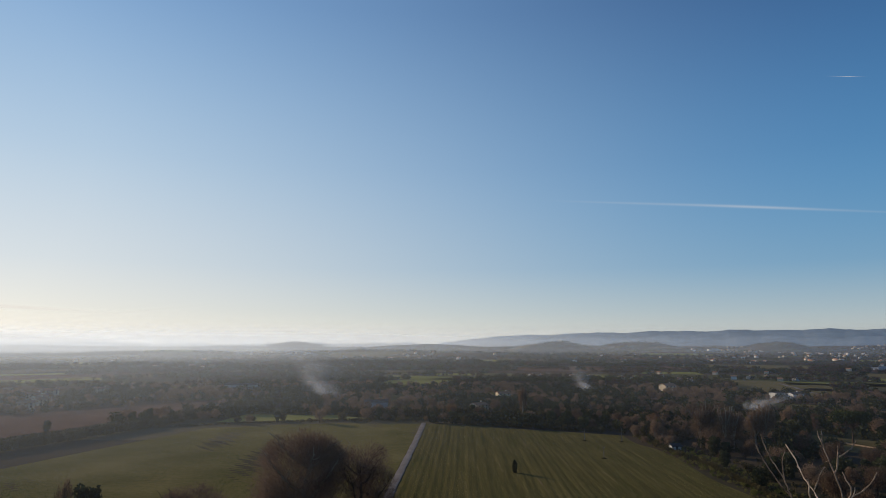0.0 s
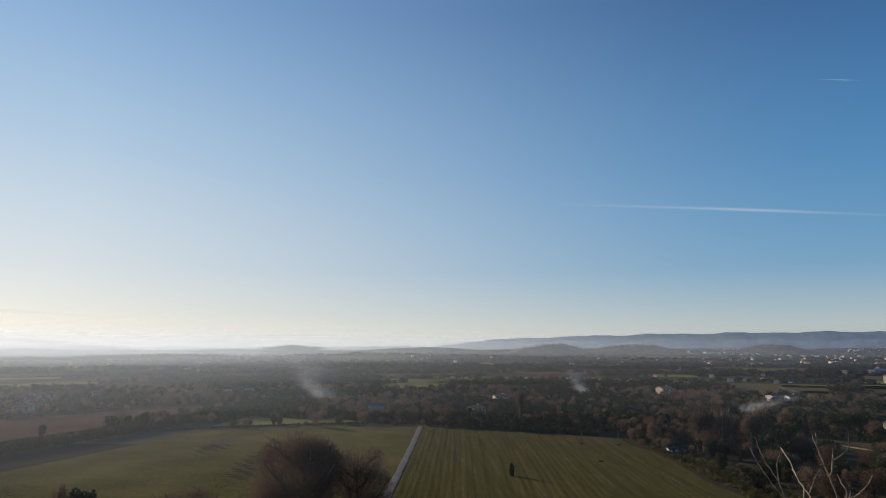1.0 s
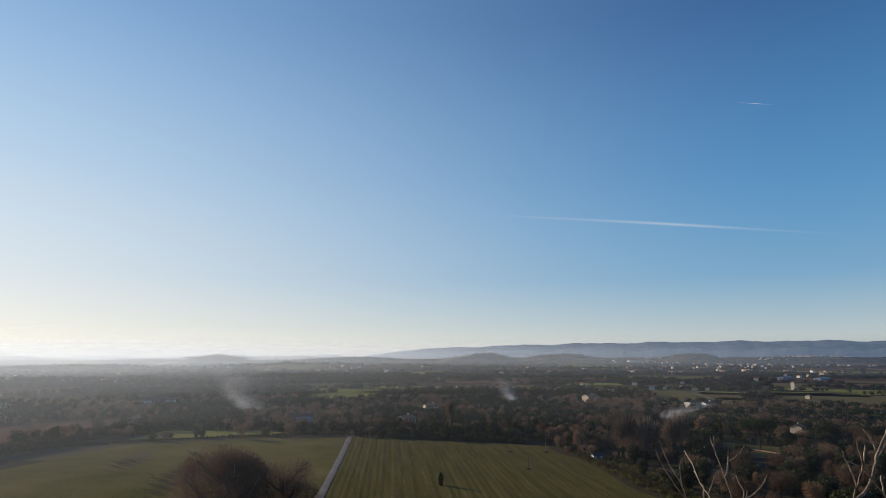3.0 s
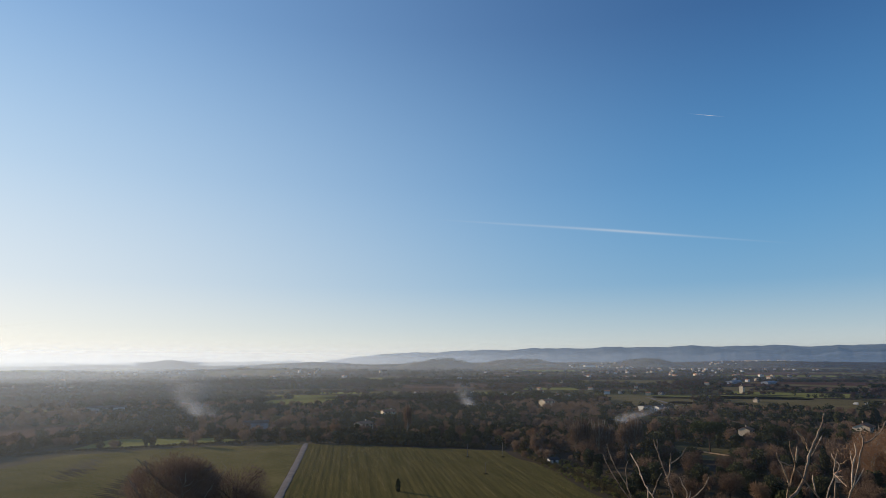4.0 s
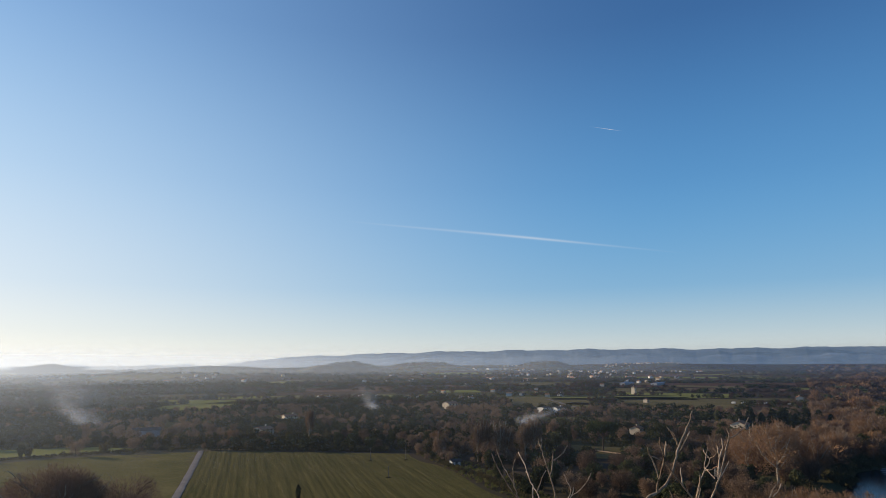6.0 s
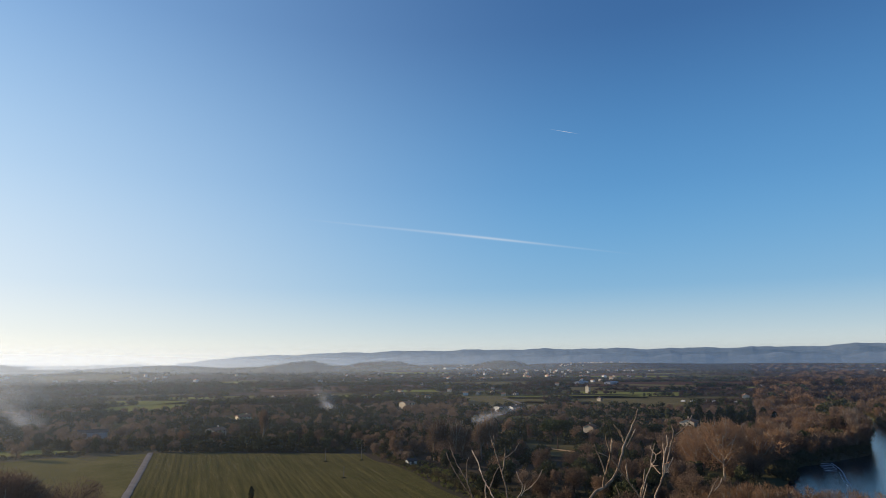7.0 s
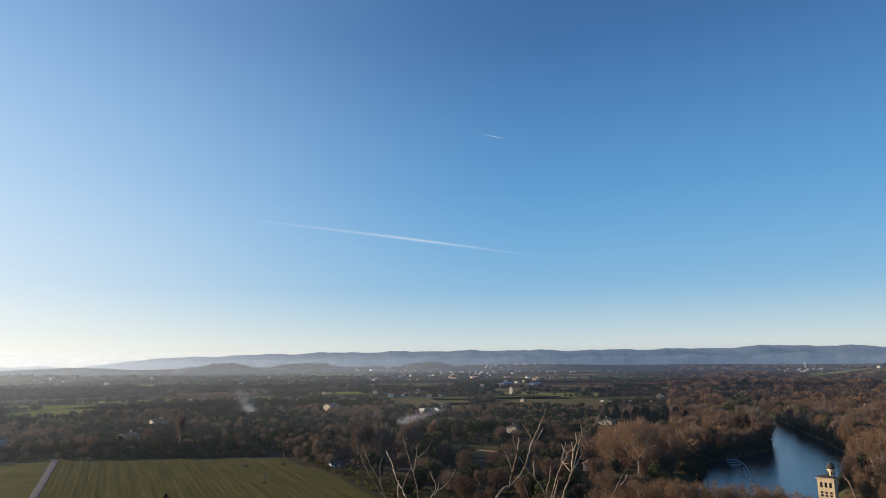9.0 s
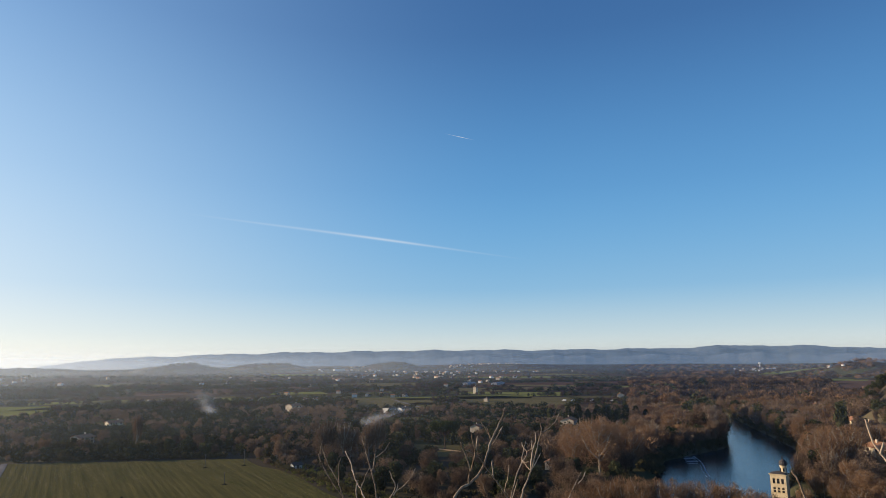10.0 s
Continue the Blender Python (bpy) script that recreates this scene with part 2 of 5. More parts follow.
M["foam"] = shade("weir_foam", (0.25, 0.28, 0.32), (0.5, 0.53, 0.57), 0.6, 0.6)
RNG = np.random.default_rng(7)


# ---- mesh helpers ----
def mesh_from(name, verts, faces, material, tint=None, smooth=False, attribute="tint"):
    """A mesh from arrays; all faces have the same number of corners. tint: one value a face or a vertex."""
    verts, faces = np.asarray(verts, np.float32), np.asarray(faces, np.int32)
    me = bpy.data.meshes.new(name)
    k = faces.shape[1]
    me.vertices.add(len(verts))
    me.vertices.foreach_set("co", verts.ravel())
    me.loops.add(faces.size)
    me.loops.foreach_set("vertex_index", faces.ravel())
    me.polygons.add(len(faces))
    me.polygons.foreach_set("loop_start", np.arange(0, faces.size, k, dtype=np.int32))
    me.polygons.foreach_set("use_smooth", np.full(len(faces), smooth))
    me.update(calc_edges=True)
    if tint is not None:
        tint = np.asarray(tint, np.float32)
        at = me.attributes.new(attribute, "FLOAT", "FACE" if len(tint) == len(faces) else "POINT")
        at.data.foreach_set("value", tint)
    me.materials.append(material)
    return me


def child(name, me, parent, label=""):
    ob = new(name, me)
    ob.parent = parent
    return tagged(ob, label) if label else ob


def part(name, bm, material, parent, label=""):
    me = bpy.data.meshes.new(name)
    bm.to_mesh(me)
    bm.free()
    me.materials.append(material)
    if parent is None:
        return tagged(new(name, me), label)
    return child(name, me, parent, label)


def box(bm, cx, cy, cz, sx, sy, sz, bevel=0.0):
    r = bmesh.ops.create_cube(bm, size=1, matrix=Matrix.Translation((cx, cy, cz)) @ Matrix.Diagonal((sx, sy, sz, 1)))
    if bevel:
        edges = list({e for v in r["verts"] for e in v.link_edges})
        bmesh.ops.bevel(bm, geom=edges, offset=bevel, segments=1, affect="EDGES")
    return bm


def boxes(*rows, bevel=0.0):
    bm = bmesh.new()
    for r in rows:
        box(bm, *r, bevel=bevel)
    return bm


def lathe(rows, sides=16):
    """A round body from (radius, height) rows."""
    bm = bmesh.new()
    rings = [[bm.verts.new((r * math.cos(a), r * math.sin(a), z)) for a in (math.tau * i / sides for i in range(sides))] for r, z in rows]
    for lo, hi in zip(rings, rings[1:]):
        for i in range(sides):
            bm.faces.new((lo[i], lo[(i + 1) % sides], hi[(i + 1) % sides], hi[i]))
    bm.faces.new(rings[0][::-1])
    bm.faces.new(rings[-1])
    return bm


def tubes(paths, sides=5):
    """Tapered tubes along paths of (x, y, z, radius)."""
    V, F = [], []
    for p in paths:
        p = np.asarray(p, float)
        d = np.gradient(p[:, :3], axis=0)
        d /= np.linalg.norm(d, axis=1)[:, None] + 1e-9
        ref = np.array([0.31, 0.22, 0.1]) if abs(d[0][2]) > 0.8 else np.array([0, 0, 1.0])
        u = np.cross(d, ref)
        u /= np.linalg.norm(u, axis=1)[:, None] + 1e-9
        w = np.cross(d, u)
        a = np.arange(sides) * math.tau / sides
        ring = p[:, None, :3] + p[:, None, 3:4] * (u[:, None] * np.cos(a)[None, :, None] + w[:, None] * np.sin(a)[None, :, None])
        base = sum(len(v) for v in V)
        V.append(ring.reshape(-1, 3))
        for i in range(len(p) - 1):
            for j in range(sides):
                k = (j + 1) % sides
                F.append((base + i * sides + j, base + i * sides + k, base + (i + 1) * sides + k, base + (i + 1) * sides + j))
        F.append(tuple(base + (len(p) - 1) * sides + min(j, sides - 1) for j in (0, 1, 2, 3)))
    return np.concatenate(V), np.array(F)


def unit(v):
    return v / (np.linalg.norm(v, axis=-1, keepdims=True) + 1e-9)


def slivers(origin, way, length, width, rng):
    """One thin triangle a twig."""
    side = unit(np.cross(way, rng.normal(size=way.shape)))
    a, b = origin + side * width[:, None] / 2, origin - side * width[:, None] / 2
    V = np.stack([a, b, origin + way * length[:, None]], 1).reshape(-1, 3)
    return V, np.arange(len(V)).reshape(-1, 3)


def leaves(centre, size, rng):
    n = len(centre)
    a = unit(rng.normal(size=(n, 3)))
    b = unit(np.cross(a, rng.normal(size=(n, 3))))
    s = size[:, None]
    V = np.stack([centre + a * s * 0.6, centre - a * s * 0.45 + b * s * 0.5, centre - a * s * 0.45 - b * s * 0.5], 1).reshape(-1, 3)
    return V, np.arange(len(V)).reshape(-1, 3)


# ---- the lie of the land ----
def step(a, b, v):
    t = np.clip((v - a) / (b - a), 0, 1)
    return t * t * (3 - 2 * t)


RIVER = [(640, 520, 9), (560, 430, 10), (488, 360, 12), (427, 302, 10.5), (375, 253.5, 12.5), (326, 214, 17), (268, 192, 27), (230, 170, 23), (198, 148, 18), (186, 110, 16), (184, 60, 16), (170, -60, 36), (150, -400, 36)]


def river_gap(x, y):
    """Distance from the river's middle line, in half widths."""
    best = np.full(np.shape(x), 1e9)
    for (x0, y0, w0), (x1, y1, w1) in zip(RIVER, RIVER[1:]):
        dx, dy = x1 - x0, y1 - y0
        t = np.clip(((x - x0) * dx + (y - y0) * dy) / (dx * dx + dy * dy), 0, 1)
        best = np.minimum(best, np.hypot(x - x0 - t * dx, y - y0 - t * dy) / (w0 + t * (w1 - w0)))
    return best


# far hills: azimuth, distance, height over the plain, half width across and along
HILLS = [(9.2, 3300, 30, 150, 230), (12.4, 3300, 15, 190, 230), (16.6, 3300, 24, 150, 260), (19.5, 3300, 12, 220, 260), (26.9, 3500, 36, 120, 260), (-29.5, 4300, 15, 320, 250), (-14.6, 4450, 9, 90, 150),
         (-2, 3900, 12, 260, 250), (67.5, 2350, 26, 190, 420), (62.5, 2450, 16, 120, 300), (-24, 2600, 15, 240, 240), (-8, 2300, 13, 300, 240), (2, 2000, 8, 240, 160), (20, 2900, 12, 320, 200), (36, 3900, 14, 500, 200)]


def land(x, y):
    x, y = np.asarray(x, float), np.asarray(y, float)
    r = np.hypot(x, y)
    z = 30 * step(2700, 4900, r)
    z = z + step(900, 2200, r) * (3 * np.sin(x / 210 + 1) * np.sin(y / 260) + 2.2 * np.sin(x / 97 + y / 140))
    for az, dist, height, wide, deep in HILLS:
        s, c = math.sin(radians(az)), math.cos(radians(az))
        along, across = x * s + y * c - dist, x * c - y * s
        q = (across / wide) ** 2 + (along / deep) ** 2
        z = z + height * np.exp(-q * q * 0.6) * (1 + 0.05 * np.sin(across / 37))
    # the hill on which the viewpoint stands, with a steep drop under it
    hill = 38 * (1 - step(6, 112, r)) + 5.3 * (1 - step(1.6, 3.2, r))
    # its flank, running out beside the river
    s, c = math.sin(radians(64)), math.cos(radians(64))
    along, across = x * s + y * c, x * c - y * s
    flank = 40 * step(-24, 30, across) * step(430, 540, along) * (1 - step(520, 760, along))
    z = np.maximum(z, np.maximum(hill, flank))
    g = river_gap(x, y)
    return z - (1 - step(0.85, 1.25, g)) * (4.5 + 0 * z) * (flank < 6)


def build_ground():
    az = np.concatenate([np.arange(-180, -44, 6.0), np.arange(-44, 76, 0.36), np.arange(76, 180, 6.0)])
    rr = np.concatenate([[0.0, 0.8, 1.6, 2.0, 2.4, 2.8, 3.2, 4, 6, 9, 13], 16 * 1.0165 ** np.arange(0, 351)])
    rr = rr[rr < 4900]
    A, R = np.meshgrid(np.radians(az), rr)
    X, Y = R * np.sin(A), R * np.cos(A)
    V = np.stack([X, Y, land(X, Y)], -1).reshape(-1, 3)
    n, k = len(az), len(rr)
    i, j = np.meshgrid(np.arange(k - 1), np.arange(n), indexing="ij")
    F = np.stack([i * n + j, i * n + (j + 1) % n, (i + 1) * n + (j + 1) % n, (i + 1) * n + j], -1).reshape(-1, 4)[:, ::-1]
    ob = new("ground", mesh_from("ground", V, F, M["ground"], smooth=True))
    tagged(ob, "wide winter plain of scrub and small fields below a hill", "ground", kind="structure")


build_ground()


def patch(name, a, b, c, d, material, label, n=14, lift=0.12, category="field"):
    """A sheet over the land between four corners, in order round it, with uneven edges."""
    a, b, c, d = (np.array(p, float) for p in (a, b, c, d))
    u, v = np.meshgrid(np.linspace(0, 1, n), np.linspace(0, 1, n))
    P = (a * ((1 - u) * (1 - v))[..., None] + b * (u * (1 - v))[..., None] + c * (u * v)[..., None] + d * ((1 - u) * v)[..., None])
    size = np.linalg.norm(c - a)
    P += 0.006 * size * np.stack([np.sin(P[..., 1] / size * 31 + 1), np.sin(P[..., 0] / size * 27)], -1)
    z = land(P[..., 0], P[..., 1]) + lift
    V = np.concatenate([P, z[..., None]], -1).reshape(-1, 3)
    i, j = np.meshgrid(np.arange(n - 1), np.arange(n - 1), indexing="ij")
    F = np.stack([i * n + j, i * n + j + 1, (i + 1) * n + j + 1, (i + 1) * n + j], -1).reshape(-1, 4)
    ob = new(name, mesh_from(name, V, F, material, smooth=True))
    return tagged(ob, label, category, kind="structure")


# ---- fields ----
def track_x(y):
    """The middle of the gravel track."""
    return -15.6 + 4.9 * ((y - 199) / 168) + 0.25 * np.sin(y / 40)


def crop_right(y):
    return 91.0 - 3.0 * step(285, 300, y) + 1.2 * np.sin(y / 13)


def crop_far(x):
    return 371 - 0.40 * (x + 10) - 0.0006 * (x + 10) ** 2


def build_crop():
    """The sown field: long low ridges along the track."""
    nx, ny = 330, 60
    u, v = np.meshgrid(np.linspace(0, 1, nx), np.linspace(0, 1, ny))
    near = 118 + 0 * u
    x = -11 + u * 101
    y = near + v * (crop_far(x) - near)
    x = track_x(y) + 1.5 + u * (crop_right(y) - track_x(y) - 1.5)
    w = x - track_x(y) + 0.06 * np.sin(y / 21)
    z = 0.16 + 0.03 * np.sin(w * math.tau / 2.3) * (0.75 + 0.35 * np.sin(w / 7)) + 0.03 * np.sin(w * math.tau / 5.9 + 1) + 0.1 * np.sin(x / 23) * np.sin(y / 31)
    V = np.stack([x, y, z], -1).reshape(-1, 3)
    i, j = np.meshgrid(np.arange(ny - 1), np.arange(nx - 1), indexing="ij")
    F = np.stack([i * nx + j, i * nx + j + 1, (i + 1) * nx + j + 1, (i + 1) * nx + j], -1).reshape(-1, 4)
    tagged(new("crop_field", mesh_from("crop_field", V, F, M["crop"], smooth=True)), "sown green winter field with long straight furrows", "field", kind="structure")


def build_meadow():
    nx, ny = 120, 80
    u, v = np.meshgrid(np.linspace(0, 1, nx), np.linspace(0, 1, ny))
    y = 118 + v * 252
    left = -172 + 0.28 * (y - 199)
    x = left + u * (track_x(y) - 1.5 - left)
    far = 371 - 0.26 * np.maximum(0, -60 - x) ** 1.05
    y = 118 + v * (far - 118)
    z = 0.12 + 0.1 * np.sin(x / 17 + y / 29) + 0.06 * np.sin((x * 0.75 + y * 0.66) * 1.1) + 0.05 * np.sin(x / 5)
    V = np.stack([x, y, z], -1).reshape(-1, 3)
    i, j = np.meshgrid(np.arange(ny - 1), np.arange(nx - 1), indexing="ij")
    F = np.stack([i * nx + j, i * nx + j + 1, (i + 1) * nx + j + 1, (i + 1) * nx + j], -1).reshape(-1, 4)
    tagged(new("meadow", mesh_from("meadow", V, F, M["meadow"], smooth=True)), "green winter meadow beside the gravel track", "meadow", kind="structure")


def build_track():
    ys = np.linspace(118, 374, 90)
    prof = np.array([(-1.4, 0.1), (-1.15, 0.2), (-0.75, 0.14), (-0.3, 0.2), (0.3, 0.22), (0.75, 0.14), (1.15, 0.2), (1.4, 0.1)])
    V = np.array([(track_x(y) + px * (1 + 0.06 * math.sin(y / 5) + 0.05 * math.sin(y / 2.3)), y, pz + 0.06 + 0.03 * math.sin(y * 1.7 + px)) for y in ys for px, pz in prof])
    k = len(prof)
    i, j = np.meshgrid(np.arange(len(ys) - 1), np.arange(k - 1), indexing="ij")
    F = np.stack([i * k + j, i * k + j + 1, (i + 1) * k + j + 1, (i + 1) * k + j], -1).reshape(-1, 4)
    tagged(new("track", mesh_from("track", V, F, M["track"], smooth=True)), "pale gravel farm track between two green fields", "track", kind="structure")


build_crop()
build_meadow()
build_track()
FIELDS = []


def field(a, b, c, d, key, label, name="field"):
    FIELDS.append(np.array([a, b, c, d], float))
    patch(name, a, b, c, d, M[key], label)


field((-128, 374), (-38, 392), (-66, 411), (-122, 415), "lawn", "narrow strip of bright green grass behind a hedge")
field((-212, 290), (-150, 480), (-160, 525), (-290, 378), "plough", "reddish brown bare vineyard field")
field((-70, 640), (12, 690), (14, 845), (-64, 778), "lawn", "sunlit pale green field among trees")
field((285, 625), (322, 545), (430, 730), (345, 815), "straw", "olive green sloping field by a white farmhouse")
field((375, 563), (440, 487), (585, 628), (475, 755), "straw", "flat olive field of dry grass")
field((395, 590), (340, 640), (370, 665), (430, 610), "plough", "brown bare field edge")
field((158, 290), (178, 270), (204, 306), (182, 330), "straw", "small mown green among pines")
field((225, 470), (260, 430), (300, 470), (250, 505), "straw", "small rough grass field")
field((60, 860), (230, 900), (240, 960), (40, 940), "straw", "long dry grass field behind a row of trees")
field((-10, 900), (90, 900), (100, 950), (-10, 960), "lawn", "green field strip in the middle distance")
field((560, 860), (740, 790), (800, 880), (620, 980), "straw", "wide tan field in the middle distance")
field((130, 1050), (420, 1100), (430, 1260), (100, 1200), "plough", "wide brown ploughed field far off")
field((-260, 620), (-190, 650), (-190, 680), (-270, 660), "lawn", "bright green strip before the far trees")
field((660, 1000), (1010, 900), (1120, 1050), (720, 1190), "plough", "far brown field")
field((470, 1180), (640, 1120), (720, 1290), (520, 1350), "straw", "far tan field")
field((820, 640), (1000, 560), (1100, 660), (900, 760), "straw", "far dry field beside the river woods")
field((1000, 420), (1500, 560), (1450, 760), (1000, 560), "plough", "far reddish vineyard beyond the river")


def far_strips():
    """Long narrow fields between the far woods."""
    rng = np.random.default_rng(55)
    for _ in range(74):
        r, az = 820 * (3300 / 820) ** rng.random(), radians(rng.uniform(-34, 62))
        x, y = r * math.sin(az), r * math.cos(az)
        if river_gap(x, y) < 6:
            continue
        turn = az + rng.normal(0, 0.22)
        c, q = math.cos(turn), math.sin(turn)
        w, d = rng.uniform(45, 130) * (r / 1500) ** 0.5, rng.uniform(22, 60) * (r / 1200) ** 0.9
        k = [(x + u * w * c + v * d * q, y - u * w * q + v * d * c) for u, v in ((-1, -1), (1, -1), (1, 1), (-1, 1))]
        key, label = (("straw", "far narrow field of dry grass"), ("plough", "far narrow strip of brown ploughed soil"), ("lawn", "far narrow pale green field"), ("straw", "far narrow field of dry grass"))[int(rng.integers(4))]
        field(*k, key, label)


far_strips()
patch("sand_bunker", (178, 303), (184, 286), (187, 287), (182, 304), M["sand"], "bank of pale orange sand", 8, 0.5, "sand")
patch("lane", (-211, 247), (-208, 243), (-153, 373), (-156, 376), M["track"], "pale farm lane between two hedges", 16, 0.3, "lane")
patch("lane", (-156, 376), (-153, 373), (-126, 480), (-129, 483), M["track"], "pale farm lane between two hedges", 16, 0.3, "lane")
patch("lane", (319, 548), (322, 545), (376, 733), (373, 735), M["track"], "pale lane across an olive field", 10, 0.3, "lane")


def build_river():
    P = np.array(RIVER, float)
    t = np.linspace(0, len(P) - 1, 80)
    c = np.stack([np.interp(t, np.arange(len(P)), P[:, i]) for i in range(3)], 1)
    d = unit(np.gradient(c[:, :2], axis=0))
    nrm = np.stack([-d[:, 1], d[:, 0]], 1)
    V = []
    for k in range(7):
        s = (k / 3 - 1) * 1.25
        V.append(np.concatenate([c[:, :2] + nrm * (c[:, 2] * s)[:, None], np.full((len(c), 1), -2.0)], 1))
    V = np.stack(V, 1).reshape(-1, 3)
    i, j = np.meshgrid(np.arange(len(c) - 1), np.arange(6), indexing="ij")
    F = np.stack([i * 7 + j, i * 7 + j + 1, (i + 1) * 7 + j + 1, (i + 1) * 7 + j], -1).reshape(-1, 4)
    tagged(new("river", mesh_from("river", V, F, M["water"], smooth=True)), "calm river reflecting blue sky between wooded banks", "river", kind="structure")


build_river()


# ---- mountains and haze ----
def ridge(az):
    """Height angle of the skyline, in degrees."""
    k = np.interp(az, [-60, -1, 1.5, 4.7, 12, 17.7, 27, 34.6, 40, 46.6, 50, 55.4, 61, 65, 72, 90], [-0.3, -0.25, 0.1, 0.5, 0.75, 0.9, 1.0, 1.02, 0.96, 1.0, 0.98, 1.16, 1.0, 0.8, 0.6, 0.4])
    return k + (0.04 * np.sin(az * 1.05 + 1) + 0.03 * np.sin(az * 1.9) + 0.014 * np.sin(az * 4.3 + 1) + 0.02 * np.abs(np.sin(az * 2.7 + 0.4)) + 0.012 * np.sin(az * 9.1) + 0.007 * np.sin(az * 19.7 + 2)) * step(0, 12, az)


def build_mountains():
    for name, dist, scale, lower in (("mountain_range", 4830, 1.0, 0.0), ("mountain_spurs", 4700, 0.76, 0.03), ("foothills", 4560, 0.46, 0.05)):
        az = np.arange(-12, 92, 0.14)
        rows = np.linspace(0, 1, 16)
        A, T = np.meshgrid(az, rows)
        top = 45 + dist * np.tan(np.radians(ridge(A) * scale - lower + (0.11 * np.sin(A * 0.83 + dist) + 0.05 * np.sin(A * 2.3 + 2) + 0.025 * np.sin(A * 5.1 + dist) + 0.012 * np.sin(A * 12.3) if scale < 1 else 0)))
        spur = 0.5 * np.sin(A * 1.7 + T * 3) + 0.35 * np.sin(A * 3.3 - T * 4 + 1) + 0.2 * np.sin(A * 7.1 + T * 6) + 0.1 * np.sin(A * 15 - T * 8)
        R = dist - 280 * (1 - T) + 26 * spur * (1 - T)
        Z = 10 + (top - 10) * (T ** 0.8) + 7 * spur * T * (1 - T)
        X, Y = R * np.sin(np.radians(A)), R * np.cos(np.radians(A))
        V = np.stack([X, Y, Z], -1).reshape(-1, 3)
        n = len(az)
        i, j = np.meshgrid(np.arange(len(rows) - 1), np.arange(n - 1), indexing="ij")
        F = np.stack([i * n + j, i * n + j + 1, (i + 1) * n + j + 1, (i + 1) * n + j], -1).reshape(-1, 4)
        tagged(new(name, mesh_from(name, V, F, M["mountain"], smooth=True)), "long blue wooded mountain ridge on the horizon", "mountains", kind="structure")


build_mountains()


def build_haze():
    # upright translucent sheets stand in for the haze; near ones lift dark tones
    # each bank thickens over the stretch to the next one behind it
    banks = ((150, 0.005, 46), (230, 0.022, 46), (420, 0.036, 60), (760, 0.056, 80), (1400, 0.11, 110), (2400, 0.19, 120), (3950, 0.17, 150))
    for k, (dist, dense, top) in enumerate(banks):
        foot = 45 * (1 - dist / banks[k + 1][0]) if k < len(banks) - 1 else 14
        az = np.arange(-75, 95, 2.0)
        zs = np.linspace(0, top, 7)
        A, Z = np.meshgrid(az, zs)
        R = dist * (1 + 0.03 * np.sin(A / 9 + k * 2))
        V = np.stack([R * np.sin(np.radians(A)), R * np.cos(np.radians(A)), Z], -1).reshape(-1, 3)
        n = len(az)
        i, j = np.meshgrid(np.arange(len(zs) - 1), np.arange(n - 1), indexing="ij")
        F = np.stack([i * n + j, i * n + j + 1, (i + 1) * n + j + 1, (i + 1) * n + j], -1).reshape(-1, 4)
        # thickened towards the sun to imitate the brighter glare on that side
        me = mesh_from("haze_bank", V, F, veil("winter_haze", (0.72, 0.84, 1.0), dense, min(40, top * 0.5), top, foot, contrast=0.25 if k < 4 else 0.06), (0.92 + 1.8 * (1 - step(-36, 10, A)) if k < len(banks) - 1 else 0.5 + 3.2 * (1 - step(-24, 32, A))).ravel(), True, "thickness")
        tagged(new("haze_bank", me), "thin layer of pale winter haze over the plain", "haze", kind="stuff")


build_haze()


def smoke(x, y, height, drift, wide, dense, label, rise=0.5):
    """A plume of wood smoke that leans with the wind: curved translucent sheets, one behind the other."""
    V, F, D = [], [], []
    for s in range(3):
        n, k = 26, 13
        for i in range(n):
            t = i / (n - 1)
            for j in range(k):
                q = j / (k - 1) * 2 - 1
                w = wide * (0.3 + t ** 0.7) * (1 + 0.2 * math.sin(t * 9 + s * 2))
                px = drift[0] * t ** 1.3 + q * w * 0.75 + 0.12 * wide * math.sin(t * 11 + s)
                py = drift[1] * t ** 1.3 + s * 2.2 + 2.0 * math.sin(q * 3 + s) - q * w * 0.3
                V.append((x + px, y + py, rise + height * t + 1.2 * math.sin(q * 4 + t * 7 + s)))
                D.append(max(0, (1 - q * q)) ** 1.5 * (1 - t) ** 1.2 * min(1, t * 6) * dense)
        b = s * n * k
        F += [(b + i * k + j, b + i * k + j + 1, b + (i + 1) * k + j + 1, b + (i + 1) * k + j) for i in range(n - 1) for j in range(k - 1)]
    me = mesh_from("smoke_plume", V, F, M["smoke"], D, True, "thickness")
    tagged(new("smoke_plume", me), label, "smoke", kind="stuff")


M["smoke"] = veil("wood_smoke", (0.8, 0.84, 0.92), 0.8, 20, 80, 0.01, (0.09, 0.09, 0.13), 0.75, 0.6)
smoke(-88, 505, 44, (-26, 10), 30, 0.18, "grey wood smoke drifting up from a bonfire")
smoke(188, 405, 13, (30, -4), 15, 0.26, "low blue wood smoke drifting from a bonfire", 3.0)
smoke(122, 560, 22, (-10, 10), 14, 0.2, "faint wood smoke over the trees", 4.0)


